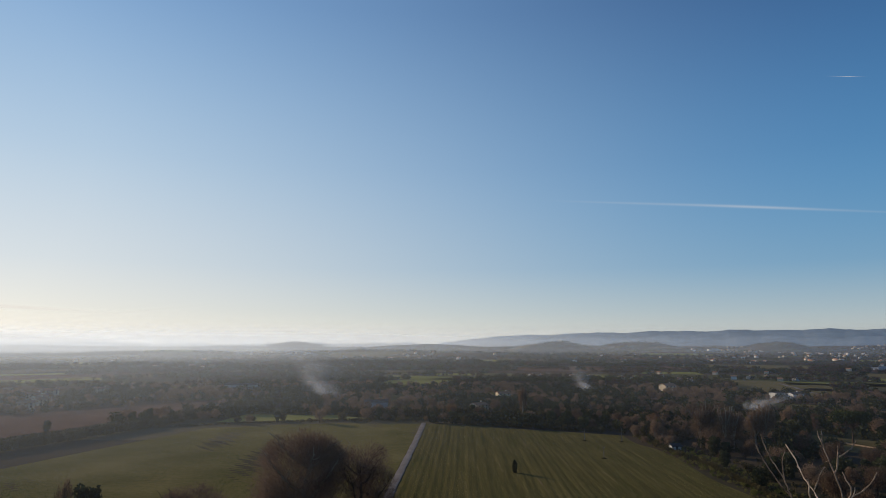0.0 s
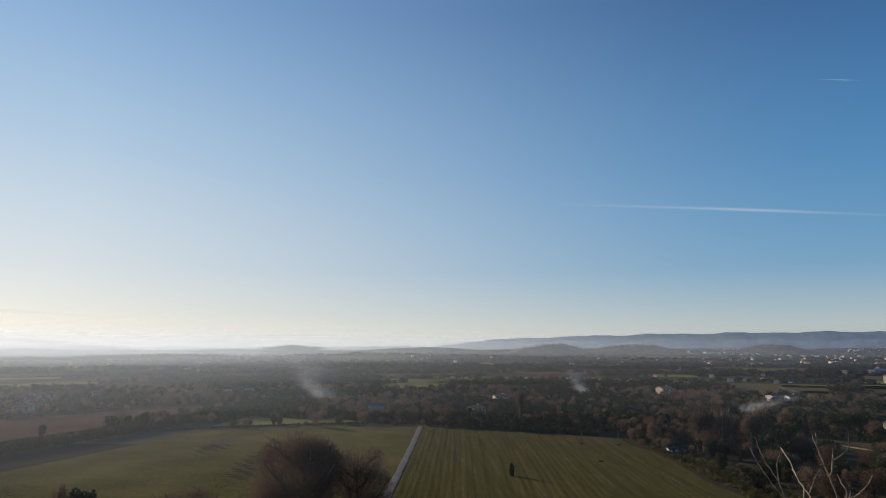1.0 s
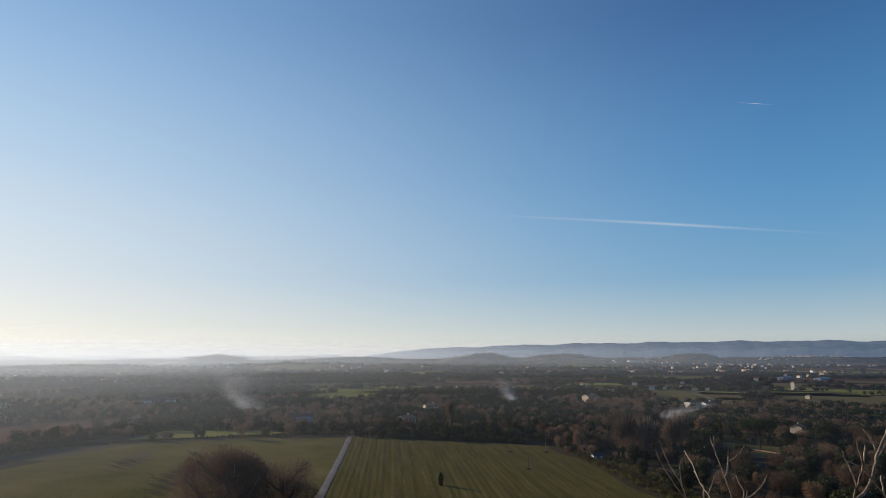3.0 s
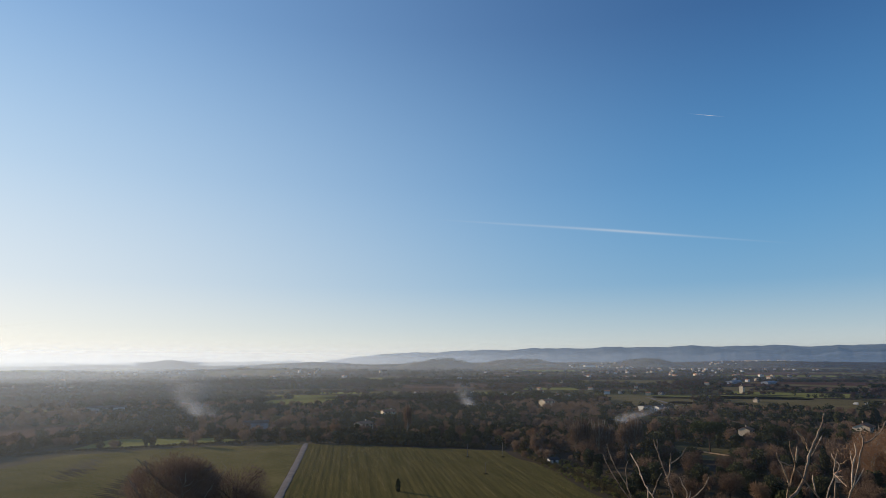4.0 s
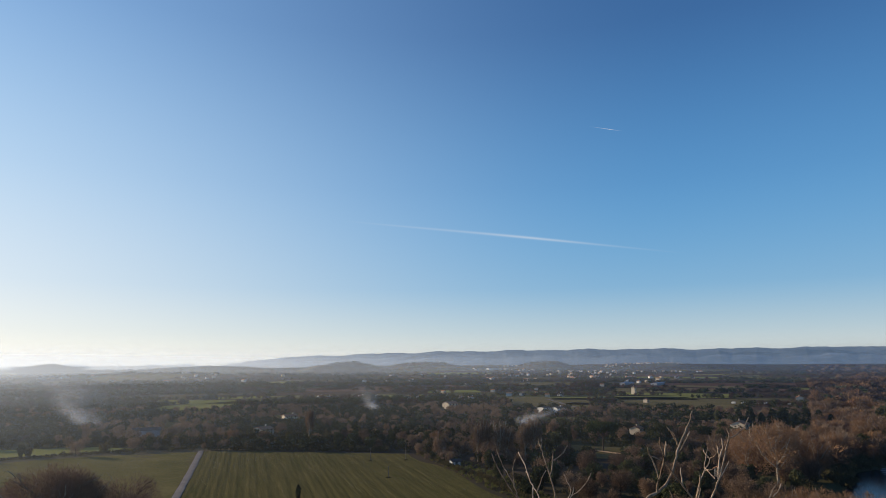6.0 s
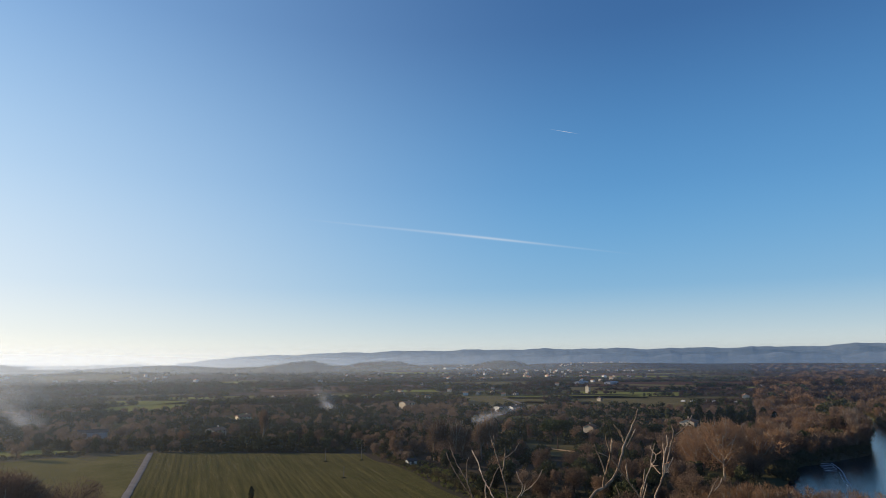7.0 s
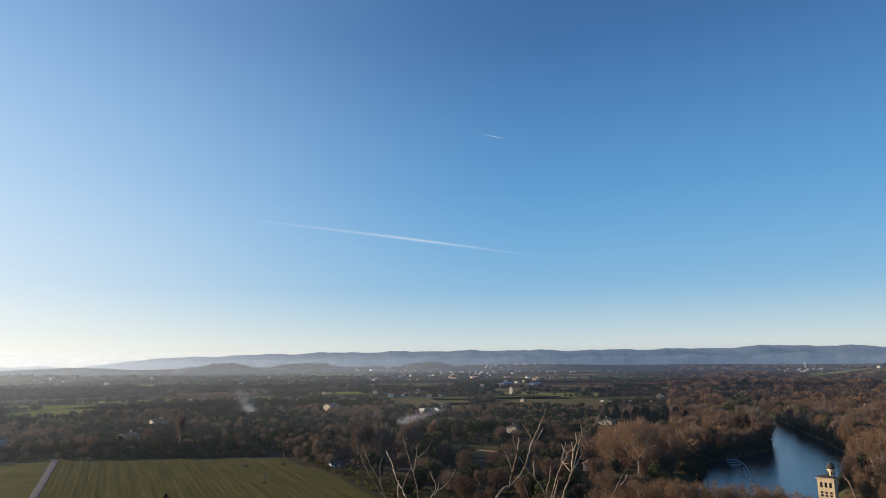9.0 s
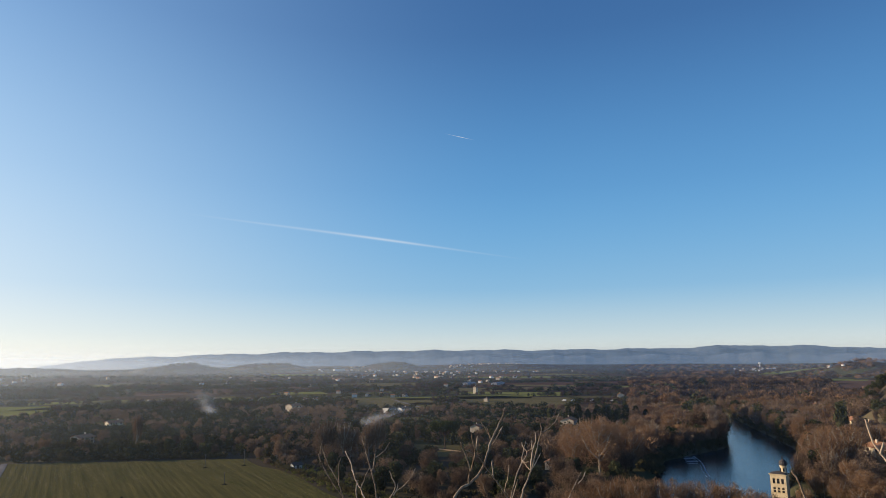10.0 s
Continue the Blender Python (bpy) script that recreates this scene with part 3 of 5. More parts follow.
def sky_veil(name, label, az0, el0, az1, el1, thick, dense, bow=0.0, dist=4880):
    """A contrail or thin cloud: a long soft band high in the air."""
    n, k = 60, 9
    V, D = [], []
    for i in range(n):
        t = i / (n - 1)
        az, el = az0 + (az1 - az0) * t, el0 + (el1 - el0) * t + bow * math.sin(math.pi * t)
        for j in range(k):
            q = j / (k - 1) * 2 - 1
            e = el + q * thick * (0.35 + math.sin(math.pi * t) ** 0.7)
            V.append((dist * math.sin(radians(az)) * math.cos(radians(e)), dist * math.cos(radians(az)) * math.cos(radians(e)), 45 + dist * math.sin(radians(e))))
            D.append(math.exp(-q * q * 4) * (math.sin(math.pi * t) ** 1.2) * (0.55 + 0.6 * math.exp(-((t - 0.58) / 0.13) ** 2)) * (1 - q * q) * dense)
    F = [(i * k + j, i * k + j + 1, (i + 1) * k + j + 1, (i + 1) * k + j) for i in range(n - 1) for j in range(k - 1)]
    m = bpy.data.materials.get("high_cloud") or cloud_material()
    tagged(new(name, mesh_from(name, V, F, m, D, True, "thickness")), label, "cloud", kind="structure")


def cloud_material():
    """Ice cloud, part of the sky's backdrop; its sunlight is painted in as emission."""
    m = bpy.data.materials.new("high_cloud")
    m.use_nodes = True
    n, l = m.node_tree.nodes, m.node_tree.links
    n.remove(n["Principled BSDF"])
    at, clear, glow, mx = n.new("ShaderNodeAttribute"), n.new("ShaderNodeBsdfTransparent"), n.new("ShaderNodeEmission"), n.new("ShaderNodeMixShader")
    at.attribute_name = "thickness"
    glow.inputs["Color"].default_value, glow.inputs["Strength"].default_value = (1.0, 0.95, 0.9, 1), 0.8
    l.new(at.outputs["Fac"], mx.inputs[0])
    l.new(clear.outputs[0], mx.inputs[1])
    l.new(glow.outputs[0], mx.inputs[2])
    l.new(mx.outputs[0], n["Material Output"].inputs["Surface"])
    return m


sky_veil("contrail", "long thin white contrail in the blue sky", 8.5, 12.35, 39.5, 8.75, 0.17, 0.26, 0.45)
sky_veil("contrail", "short bright contrail high in the sky", 31.5, 20.05, 34.6, 19.35, 0.03, 0.5)
sky_veil("cloud_streak", "thin bright cloud streak low over the horizon", -44, 2.9, -25.2, 2.15, 0.2, 0.6)
sky_veil("cloud_streak", "faint thin cloud low over the horizon", -34, 1.2, -18, 3.3, 0.2, 0.12)


# ---- trees ----
def skeleton_tree(rng, h, spread, limbs=7, fork=0.22, upright=0.5):
    """Trunk and limbs as tube paths, and points along the boughs from which twigs grow."""
    paths, ends, ways = [], [], []
    lean = rng.normal(0, 0.03 * h, 2)
    top = h * 0.72
    trunk = [(lean[0] * t * t, lean[1] * t * t, top * t - 0.6 * (t == 0), h * 0.021 * (1 - 0.8 * t) + 0.04) for t in np.linspace(0, 1, 7)]
    paths.append(trunk)
    for i in range(limbs):
        t = fork + (0.95 - fork) * (i / limbs) + rng.uniform(0, 0.05)
        a = i * 2.4 + rng.uniform(-0.5, 0.5)
        base = np.array([np.interp(t, np.linspace(0, 1, 7), [p[k] for p in trunk]) for k in range(3)])
        reach = spread * (0.42 + 0.42 * math.sin(math.pi * min(1, t * 0.9 + 0.15))) * rng.uniform(0.8, 1.1)
        up = h * (0.98 - 0.08 * rng.random()) - base[2] if upright > 0.8 else (h - base[2]) * rng.uniform(0.5, 0.9) * (0.6 + upright * 0.5)
        way = np.array([math.cos(a) * reach, math.sin(a) * reach, min(up, h - base[2])])
        pts = [base + way * np.array([s ** 0.85, s ** 0.85, s ** 1.25]) + rng.normal(0, 0.012 * h, 3) * (s > 0) for s in np.linspace(0, 1, 5)]
        r0 = h * 0.011
        paths.append([(*p, r0 * (1 - 0.85 * s) + 0.02) for p, s in zip(pts, np.linspace(0, 1, 5))])
        for j in range(6):
            s = 0.3 + 0.7 * j / 5
            q = base + way * np.array([s ** 0.85, s ** 0.85, s ** 1.25])
            w = unit(np.array([*(way[:2] / (np.linalg.norm(way[:2]) + 0.01) * 0.6 + rng.normal(0, 0.6, 2)), 0.35 + upright + rng.uniform(-0.3, 0.3)]))
            length = spread * 0.3 * (1.15 - 0.5 * s)
            tip = q + w * length
            paths.append([(*q, r0 * 0.4), (*((q + tip) / 2 + rng.normal(0, 0.02 * h, 3)), r0 * 0.26), (*tip, 0.02)])
            for f in (0.35, 0.7, 1.0):
                ends.append(q + w * length * f)
                ways.append(w)
    return paths, np.array(ends), np.array(ways)


def bare_tree(rng, h, spread, twigs, wide, material, bark, upright=0.5, limbs=7, name="bare_tree", crown=None):
    paths, ends, ways = skeleton_tree(rng, h, spread, limbs, upright=upright)
    root = new(name)
    V, F = tubes(paths, 5)
    child("trunk", mesh_from("trunk", V, F, bark, smooth=True), root)
    pick = rng.integers(0, len(ends), twigs)
    start = ends[pick] + rng.normal(0, spread * 0.13, (twigs, 3))
    way = unit(ways[pick] + rng.normal(0, 0.7, (twigs, 3)) + np.array([0, 0, 0.25]))
    # half of them fill the crown's round volume
    fill = rng.random(twigs) < 0.72
    ball = unit(rng.normal(size=(twigs, 3))) * (rng.random(twigs) ** 0.42)[:, None]
    # uneven lumps make the outline
    lumps = unit(rng.normal(size=(40, 3))) * (rng.random(40) ** 0.4)[:, None] * 0.84
    ball = 0.3 * ball + lumps[rng.integers(0, 40, twigs)] + rng.normal(0, 0.07, (twigs, 3))
    mid, tall = crown or ((0.56, 0.44) if upright > 0.8 else (0.52, 0.45))
    middle = np.array([0, 0, h * mid])
    start[fill] = (ball * np.array([spread * 0.86, spread * 0.86, h * tall * 0.93]) + middle)[fill]
    size = np.array([spread * 0.92, spread * 0.92, h * tall])
    out = np.linalg.norm((start - middle) / size, axis=1)
    far = out > 1
    start[far] = middle + (start[far] - middle) / out[far][:, None] * rng.uniform(0.8, 1.0, far.sum())[:, None]
    way[fill] = unit(ball * np.array([1, 1, 0.6]) + rng.normal(0, 0.7, (twigs, 3)) + np.array([0, 0, 0.5]))[fill]
    V, F = slivers(start, way, rng.uniform(0.5, 1.25, twigs) * (0.35 + 0.035 * h), rng.uniform(0.6, 1.3, twigs) * wide, rng)
    V[:, 2] = np.maximum(V[:, 2], 0.3)
    child("crown", mesh_from("crown", V, F, material, np.repeat(rng.uniform(0.2, 0.8, len(ends))[pick], 1)), root)
    return root


def green_tree(rng, h, spread, count, size, material, low=0.12, lumps=16, name="evergreen_tree", flat=False):
    root = new(name)
    bare = h * (0.6 if flat else 0.5)
    paths = [[(0, 0, -0.5, h * 0.022 + 0.08), (0.1, 0, bare * 0.5, h * 0.017 + 0.05), (0.15, 0.1, bare, h * 0.012 + 0.03), (0.15, 0.1, h * 0.85, 0.04)]]
    centres = []
    for i in range(lumps):
        t = (i + 0.5) / lumps
        a = i * 2.4
        if flat:
            r = spread * math.sqrt(t) * 0.85
            c = np.array([r * math.cos(a), r * math.sin(a), h * (0.9 - 0.16 * t * t) + rng.normal(0, 0.02 * h)])
        else:
            z = low + (0.9 - low) * t
            r = spread * 0.62 * math.sin(math.pi * min(0.97, 0.18 + 0.8 * (1 - t))) * rng.uniform(0.6, 1.05)
            c = np.array([r * math.cos(a), r * math.sin(a), h * z])
        centres.append(c)
        paths.append([(0.1, 0.05, max(bare * 0.55, c[2] * 0.6), h * 0.008 + 0.02), (*(c * np.array([0.5, 0.5, 0.85])), h * 0.006 + 0.015), (*c, 0.02)])
    V, F = tubes(paths, 5)
    child("trunk", mesh_from("trunk", V, F, M["dark_bark"], smooth=True), root)
    centres = np.array(centres)
    pick = rng.integers(0, lumps, count)
    rad = spread * (0.34 if flat else 0.42) * rng.uniform(0.75, 1.2, lumps)
    off = unit(rng.normal(size=(count, 3))) * (rng.random(count) ** 0.45)[:, None] * rad[pick][:, None]
    off[:, 2] *= 0.72 if flat else 0.85
    V, F = leaves(centres[pick] + off, rng.uniform(0.6, 1.3, count) * size, rng)
    V[:, 2] = np.maximum(V[:, 2], 0.15)
    child("crown", mesh_from("crown", V, F, material, rng.uniform(0.2, 0.8, lumps)[pick]), root)
    return root


def cypress_tree(rng, h, spread, count, size):
    root = new("cypress_tree")
    V, F = tubes([[(0, 0, -0.4, 0.16), (0, 0, h * 0.5, 0.1), (0, 0, h * 0.95, 0.03)]], 6)
    child("trunk", mesh_from("trunk", V, F, M["dark_bark"], smooth=True), root)
    t = rng.random(count)
    r = spread * np.sin(np.pi * np.clip(0.12 + 0.86 * t, 0, 1)) ** 0.7 * (0.55 + 0.45 * rng.random(count))
    a = rng.uniform(0, math.tau, count)
    r *= 1 + 0.15 * np.sin(a * 3 + t * 9)
    V, F = leaves(np.stack([r * np.cos(a), r * np.sin(a), h * (0.06 + 0.93 * t)], 1), rng.uniform(0.6, 1.3, count) * size, rng)
    child("crown", mesh_from("crown", V, F, M["leaf"], rng.uniform(0.1, 0.6, count)), root)
    return root


BARE_LABEL, PLANE_LABEL, GREEN_LABEL = "bare brown winter tree with dense fine twigs", "tall plane tree with russet winter crown and pale limbs", "dark evergreen tree with dense rounded crown"
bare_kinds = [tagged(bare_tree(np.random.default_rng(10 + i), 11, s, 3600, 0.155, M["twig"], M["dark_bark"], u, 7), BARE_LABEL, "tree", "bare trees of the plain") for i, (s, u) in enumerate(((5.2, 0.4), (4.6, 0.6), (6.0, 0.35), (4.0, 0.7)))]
poplar_kinds = [tagged(bare_tree(np.random.default_rng(30 + i), 17, 3.2, 3600, 0.14, M["twig"], M["bark"], 1.0, 9, "poplar_tree"), "tall bare poplar tree with upright grey limbs", "tree", "bare poplars") for i in range(2)]
plane_kinds = [tagged(bare_tree(np.random.default_rng(40 + i), 20, 8.5, 6500, 0.165, M["plane_twig"], M["bark"], 0.5, 9, "plane_tree"), PLANE_LABEL, "tree", "plane trees by the river") for i in range(3)]
green_kinds = [tagged(green_tree(np.random.default_rng(50 + i), 9, s, 1700, 0.62, M["leaf"]), GREEN_LABEL, "tree", "evergreen trees of the plain") for i, s in enumerate((3.8, 3.0, 4.4))]
pine_kinds = [tagged(green_tree(np.random.default_rng(60 + i), 13, 7.4, 5200, 0.62, M["pine"], flat=True, lumps=26, name="umbrella_pine"), "umbrella pine with a broad flat dark green crown", "tree", "umbrella pines") for i in range(1)]
cypress_kinds = [tagged(cypress_tree(np.random.default_rng(70), 8, 1.1, 900, 0.45), "slender dark green cypress tree", "tree", "cypresses")]
bush_kinds = [tagged(green_tree(np.random.default_rng(80 + i), 2.6, 2.0, 500, 0.4, M["scrub"], 0.2, 8, "shrub"), "low brown and green winter shrub", "shrub", "shrubs along the fields") for i in range(2)]
HEIGHT = {"bare": 11, "poplar": 17, "plane": 20, "green": 9, "pine": 13, "cypress": 8, "bush": 2.6}
KINDS = {"bare": bare_kinds, "poplar": poplar_kinds, "plane": plane_kinds, "green": green_kinds, "pine": pine_kinds, "cypress": cypress_kinds, "bush": bush_kinds}
used = set()


def plant(kind, x, y, h, wide=1.0, which=None, label=""):
    """A tree of that kind and height on the land."""
    lib = KINDS[kind]
    ob = lib[int(RNG.integers(len(lib))) if which is None else which]
    s = h / HEIGHT[kind]
    m = Matrix.LocRotScale((x, y, float(land(x, y)) - 0.05), Euler((0, 0, RNG.uniform(0, 6.28))), (s * wide, s * wide, s))
    if ob.name in used:
        ob = copy_thing(ob, m)
        ob.scale = (s * wide, s * wide, s)
    else:
        used.add(ob.name)
        ob.matrix_basis = m
    if label:
        tagged(ob, label)
    return ob


def hero_planes():
    """The large bare trees that stand in the meadow."""
    a = tagged(bare_tree(np.random.default_rng(3), 25, 14, 46000, 0.085, M["meadow_twig"], M["bark"], 0.45, 11, "plane_tree", (0.4, 0.57)), "large bare plane tree with a round brown crown in a meadow", "tree", "plane trees in the meadow")
    a.matrix_basis = pose(-34, 163, 0, 0, 0, 40)
    b = tagged(bare_tree(np.random.default_rng(4), 21.5, 10.5, 26000, 0.085, M["meadow_twig"], M["dark_bark"], 0.4, 9, "plane_tree", (0.4, 0.57)), "smaller bare brown tree beside a large plane tree", "tree", "plane trees in the meadow")
    b.matrix_basis = pose(-20, 167, 0)
    c = tagged(bare_tree(np.random.default_rng(5), 16, 9.5, 18000, 0.085, M["meadow_twig"], M["dark_bark"], 0.4, 8, "plane_tree", (0.4, 0.57)), "bare brown tree with its crown below the viewpoint", "tree", "plane trees in the meadow")
    c.matrix_basis = pose(-52, 142, 0)


hero_planes()
plant("bare", -78.3, 140, 17.5, 0.35)
plant("green", -74.4, 142, 15.5, 0.75)
plant("cypress", 25.1, 233.8, 4.6, 1.5, label="small lone dark cypress standing in a sown field")
plant("poplar", 48, 400, 19, 0.9)
plant("pine", 184, 300, 14.5, 1.05)
for x, y, h in ((197, 296, 9), (203, 290, 8), (210, 292, 9.5), (200, 303, 8.5)):
    plant("green", x, y, h)
for x, y, h in ((209, 124, 8), (217, 118, 8.5), (231, 117, 9), (222, 128, 7), (240, 127, 10), (199, 121, 7.5), (232, 134, 8)):
    plant("plane", x, y, h, 0.9)
plant("plane", 250, 137, 19, 0.8, 0)
plant("plane", 196, 200, 24.5, 1.0, 0)
plant("plane", 205, 225, 19, 0.95, 1)
plant("plane", 222, 212, 17, 0.9, 2)
plant("plane", 290, 150, 19, 0.95, 1)
plant("plane", 300, 165, 17, 0.9, 2)
plant("green", 372, 196, 22, 0.55)
for i in range(7):
    plant("poplar", 112 + 4.5 * i, 290 + 5 * math.sin(i * 2.0), 17 + 2.5 * math.sin(i * 1.3), 1.3)
for i in range(11):
    a, r = radians(30.5 + 1.35 * i), 186 + 13 * math.sin(i * 2.6)
    plant("bare", r * math.sin(a), r * math.cos(a), 9.0 + 2.0 * math.sin(i * 1.7), 1.1)
for i in range(13):
    a, r = radians(42 + 1.35 * i), 188 + 10 * math.sin(i * 3.1)
    plant("plane", r * math.sin(a), r * math.cos(a), (11, 12.5, 14.5, 15.5, 15.2)[min(i, 4)] - 0.02 * (r - 188) * 8 - max(0, i - 9) * 0.9, 0.75)
for i in range(8):
    a, r = radians(59.5 + 1.0 * i), 205 + 9 * math.sin(i * 2.3)
    plant("plane", r * math.sin(a), r * math.cos(a), 9.5 + 1.2 * math.sin(i * 1.7), 0.8)
for i in range(22):
    a, r = radians(58.5 + 0.42 * i), 242 + 16 * math.sin(i * 2.9)
    if river_gap(r * math.sin(a), r * math.cos(a)) > 1.2 and math.hypot(r * math.sin(a) - 214, r * math.cos(a) - 135) > 9:
        plant("plane" if i % 3 else "bare", r * math.sin(a), r * math.cos(a), 8.5 + 1.5 * math.sin(i * 1.9), 0.95)
for x, y, h, kind in ((369, 270, 12, "bare"), (381, 279, 12.5, "bare"), (394, 291, 12, "green"), (408, 304, 11, "bare"), (352, 256, 12, "green"), (340, 248, 12, "bare"), (324, 243, 12, "bare"), (308, 238, 11, "green"), (362, 272, 14, "bare"), (352, 268, 13, "green"), (374, 283, 15, "plane"), (386, 296, 14, "bare"), (338, 258, 12, "green"), (322, 252, 13, "bare"), (304, 246, 12, "plane"), (288, 240, 11, "green")):
    plant(kind, x, y, h)
for i in range(9):
    plant("cypress", 330 + 5 * i, 366 - 4.5 * i, 13 + 2 * math.sin(i * 2.2), 1.6)


# ---- woods ----
def inside(x, y, quad):
    s = 0
    for a, b in zip(quad, np.roll(quad, -1, 0)):
        s += 1 if (b[0] - a[0]) * (y - a[1]) - (b[1] - a[1]) * (x - a[0]) > 0 else -1
    return abs(s) == 4


FIELD_SPOT = np.array([(*q.mean(0), ((q - q.mean(0)) ** 2).sum(1).max()) for q in FIELDS])


def open_ground(x, y):
    """True where no tree may stand: fields, tracks, water."""
    if y < crop_far(x) + 4 and track_x(y) - 6 < x < crop_right(y) + 3 and y < 380:
        return True
    if x <= track_x(y) and y < 374 and x > -176 + 0.28 * (y - 199) and y < 375 - 0.28 * max(0, -60 - x):
        return True
    if river_gap(x, y) < 1.18:
        return True
    near = np.nonzero((FIELD_SPOT[:, 0] - x) ** 2 + (FIELD_SPOT[:, 1] - y) ** 2 < FIELD_SPOT[:, 2])[0]
    return any(inside(x, y, FIELDS[i]) for i in near)


CLEAR = [(173, 281, 8), (164, 267, 8), (155, 252, 7), (186, 405, 12), (196, 398, 8), (184, 300, 9), (176, 287, 8), (228, 335, 10), (235, 345, 8), (302, 335, 8), (180, 212, 6), (285, 134, 12), (294, 139, 10)]


def free(x, y, room=0.0):
    return not open_ground(x, y) and all(math.hypot(x - a, y - b) > r + room for a, b, r in CLEAR)


def clump(rng, n, kind, fine=1.0):
    """A small far tree, one unit high: triangles in an uneven crown."""
    if kind == "green":
        c = unit(rng.normal(size=(n, 3))) * (rng.random(n) ** 0.4)[:, None] * np.array([0.42, 0.42, 0.45]) + np.array([0, 0, 0.48])
        c[:, :2] += 0.08 * np.sin(c[:, 2:3] * 9 + np.array([0, 2.0]))
        return leaves(c, rng.uniform(0.16, 0.3, n) * fine, rng)[0]
    c = unit(rng.normal(size=(n, 3))) * (rng.random(n) ** 0.5)[:, None] * np.array([0.36, 0.36, 0.36]) + np.array([0, 0, 0.52])
    w = unit(c - np.array([0, 0, 0.1]) + rng.normal(0, 0.3, (n, 3)))
    return slivers(c - w * 0.12, w, rng.uniform(0.2, 0.34, n) * fine ** 0.5, rng.uniform(0.06, 0.11, n) * fine, rng)[0]


def woods(name, label, kind, material, spots, tris):
    """spots: rows of x, y, height, width factor."""
    rng = np.random.default_rng(len(spots))
    forms = [clump(rng, tris, kind, min(1.0, math.sqrt(60 / tris))) for _ in range(6)]
    V, T = [], []
    for x, y, h, w in spots:
        f = forms[int(rng.integers(6))]
        a = rng.uniform(0, 6.28)
        c, s = math.cos(a) * h * w, math.sin(a) * h * w
        V.append(np.stack([f[:, 0] * c - f[:, 1] * s + x, f[:, 0] * s + f[:, 1] * c + y, f[:, 2] * h], 1))
        T.append(np.full(tris, rng.uniform(0.28, 0.62)))
    V = np.concatenate(V)
    base = np.repeat(land(np.array([q[0] for q in spots]), np.array([q[1] for q in spots])), tris * 3)
    V[:, 2] += base
    ob = new(name, mesh_from(name, V, np.arange(len(V)).reshape(-1, 3), material, np.concatenate(T)))
    tagged(ob, label, "woods", kind="stuff")


def sector(rng, r0, r1, a0=-40, a1=72):
    r, a = math.sqrt(rng.uniform(r0 * r0, r1 * r1)), radians(rng.uniform(a0, a1))
    return r * math.sin(a), r * math.cos(a)


# ---- houses ----
def gable(w, d, h, rise):
    bm = bmesh.new()
    base = [bm.verts.new(p) for p in ((-w / 2, -d / 2, -0.4), (w / 2, -d / 2, -0.4), (w / 2, d / 2, -0.4), (-w / 2, d / 2, -0.4))]
    top = [bm.verts.new(p) for p in ((-w / 2, -d / 2, h), (w / 2, -d / 2, h), (w / 2, d / 2, h), (-w / 2, d / 2, h))]
    r0, r1 = bm.verts.new((-w / 2, 0, h + rise)), bm.verts.new((w / 2, 0, h + rise))
    bm.faces.new((base[0], base[1], top[1], top[0]))
    bm.faces.new((base[2], base[3], top[3], top[2]))
    bm.faces.new((base[1], base[2], top[2], r1, top[1]))
    bm.faces.new((base[3], base[0], top[0], r0, top[3]))
    bm.faces.new((top[0], top[1], r1, r0))
    bm.faces.new((top[2], top[3], r0, r1))
    return bm


def roof_slabs(w, d, h, rise, over=0.5, thick=0.22):
    bm = bmesh.new()
    slope = rise / (d / 2)
    for s in (-1, 1):
        y0, y1 = s * (d / 2 + over), 0.0
        z0, z1 = h - over * slope + 0.03, h + rise + 0.03
        q = [bm.verts.new((x, y, z + t)) for t in (0, thick) for x, y, z in ((-w / 2 - over, y0, z0), (w / 2 + over, y0, z0), (w / 2 + over, y1, z1), (-w / 2 - over, y1, z1))]
        for f in ((0, 1, 2, 3), (4, 5, 6, 7), (0, 1, 5, 4), (1, 2, 6, 5), (2, 3, 7, 6), (3, 0, 4, 7)):
            bm.faces.new([q[i] for i in f])
    bmesh.ops.recalc_face_normals(bm, faces=bm.faces)
    return bm


def house(w=10, d=8, h=5.2, rise=1.7, wall="cream", roof="tile", label="", category="house", group="", windows=3, floors=2, chimney=True):
    root = new("house")
    part("wall", gable(w, d, h, rise), M[wall], root)
    top = part("roof", roof_slabs(w, d, h, rise), M[roof], root)
    if chimney:
        part("chimney", boxes((w * 0.28, d * 0.12, h + rise * 0.9 + 0.35, 0.7, 0.6, 1.5), (w * 0.28, d * 0.12, h + rise * 0.9 + 1.15, 0.9, 0.8, 0.14)), M[wall], top)
    for side in (-1, 1):
        for f in range(floors):
            for i in range(windows):
                x = (i + 0.5) / windows * w - w / 2
                z = 1.7 + f * (h / floors)
                if side < 0 and f == 0 and i == windows // 2:
                    part("door", boxes((x, side * (d / 2 + 0.03), 1.05, 1.1, 0.12, 2.1)), M["wood"], root)
                    continue
                win = part("window", boxes((x - 0.55, side * (d / 2 + 0.02), z, 0.1, 0.14, 1.4), (x + 0.55, side * (d / 2 + 0.02), z, 0.1, 0.14, 1.4), (x, side * (d / 2 + 0.02), z + 0.68, 1.0, 0.14, 0.1), (x, side * (d / 2 + 0.04), z - 0.72, 1.3, 0.2, 0.1)), M["wood"], root)
                part("pane", boxes((x, side * (d / 2 + 0.005), z, 1.0, 0.05, 1.28)), M["glass"], win)
    tagged(root, label, category, group)
    return root


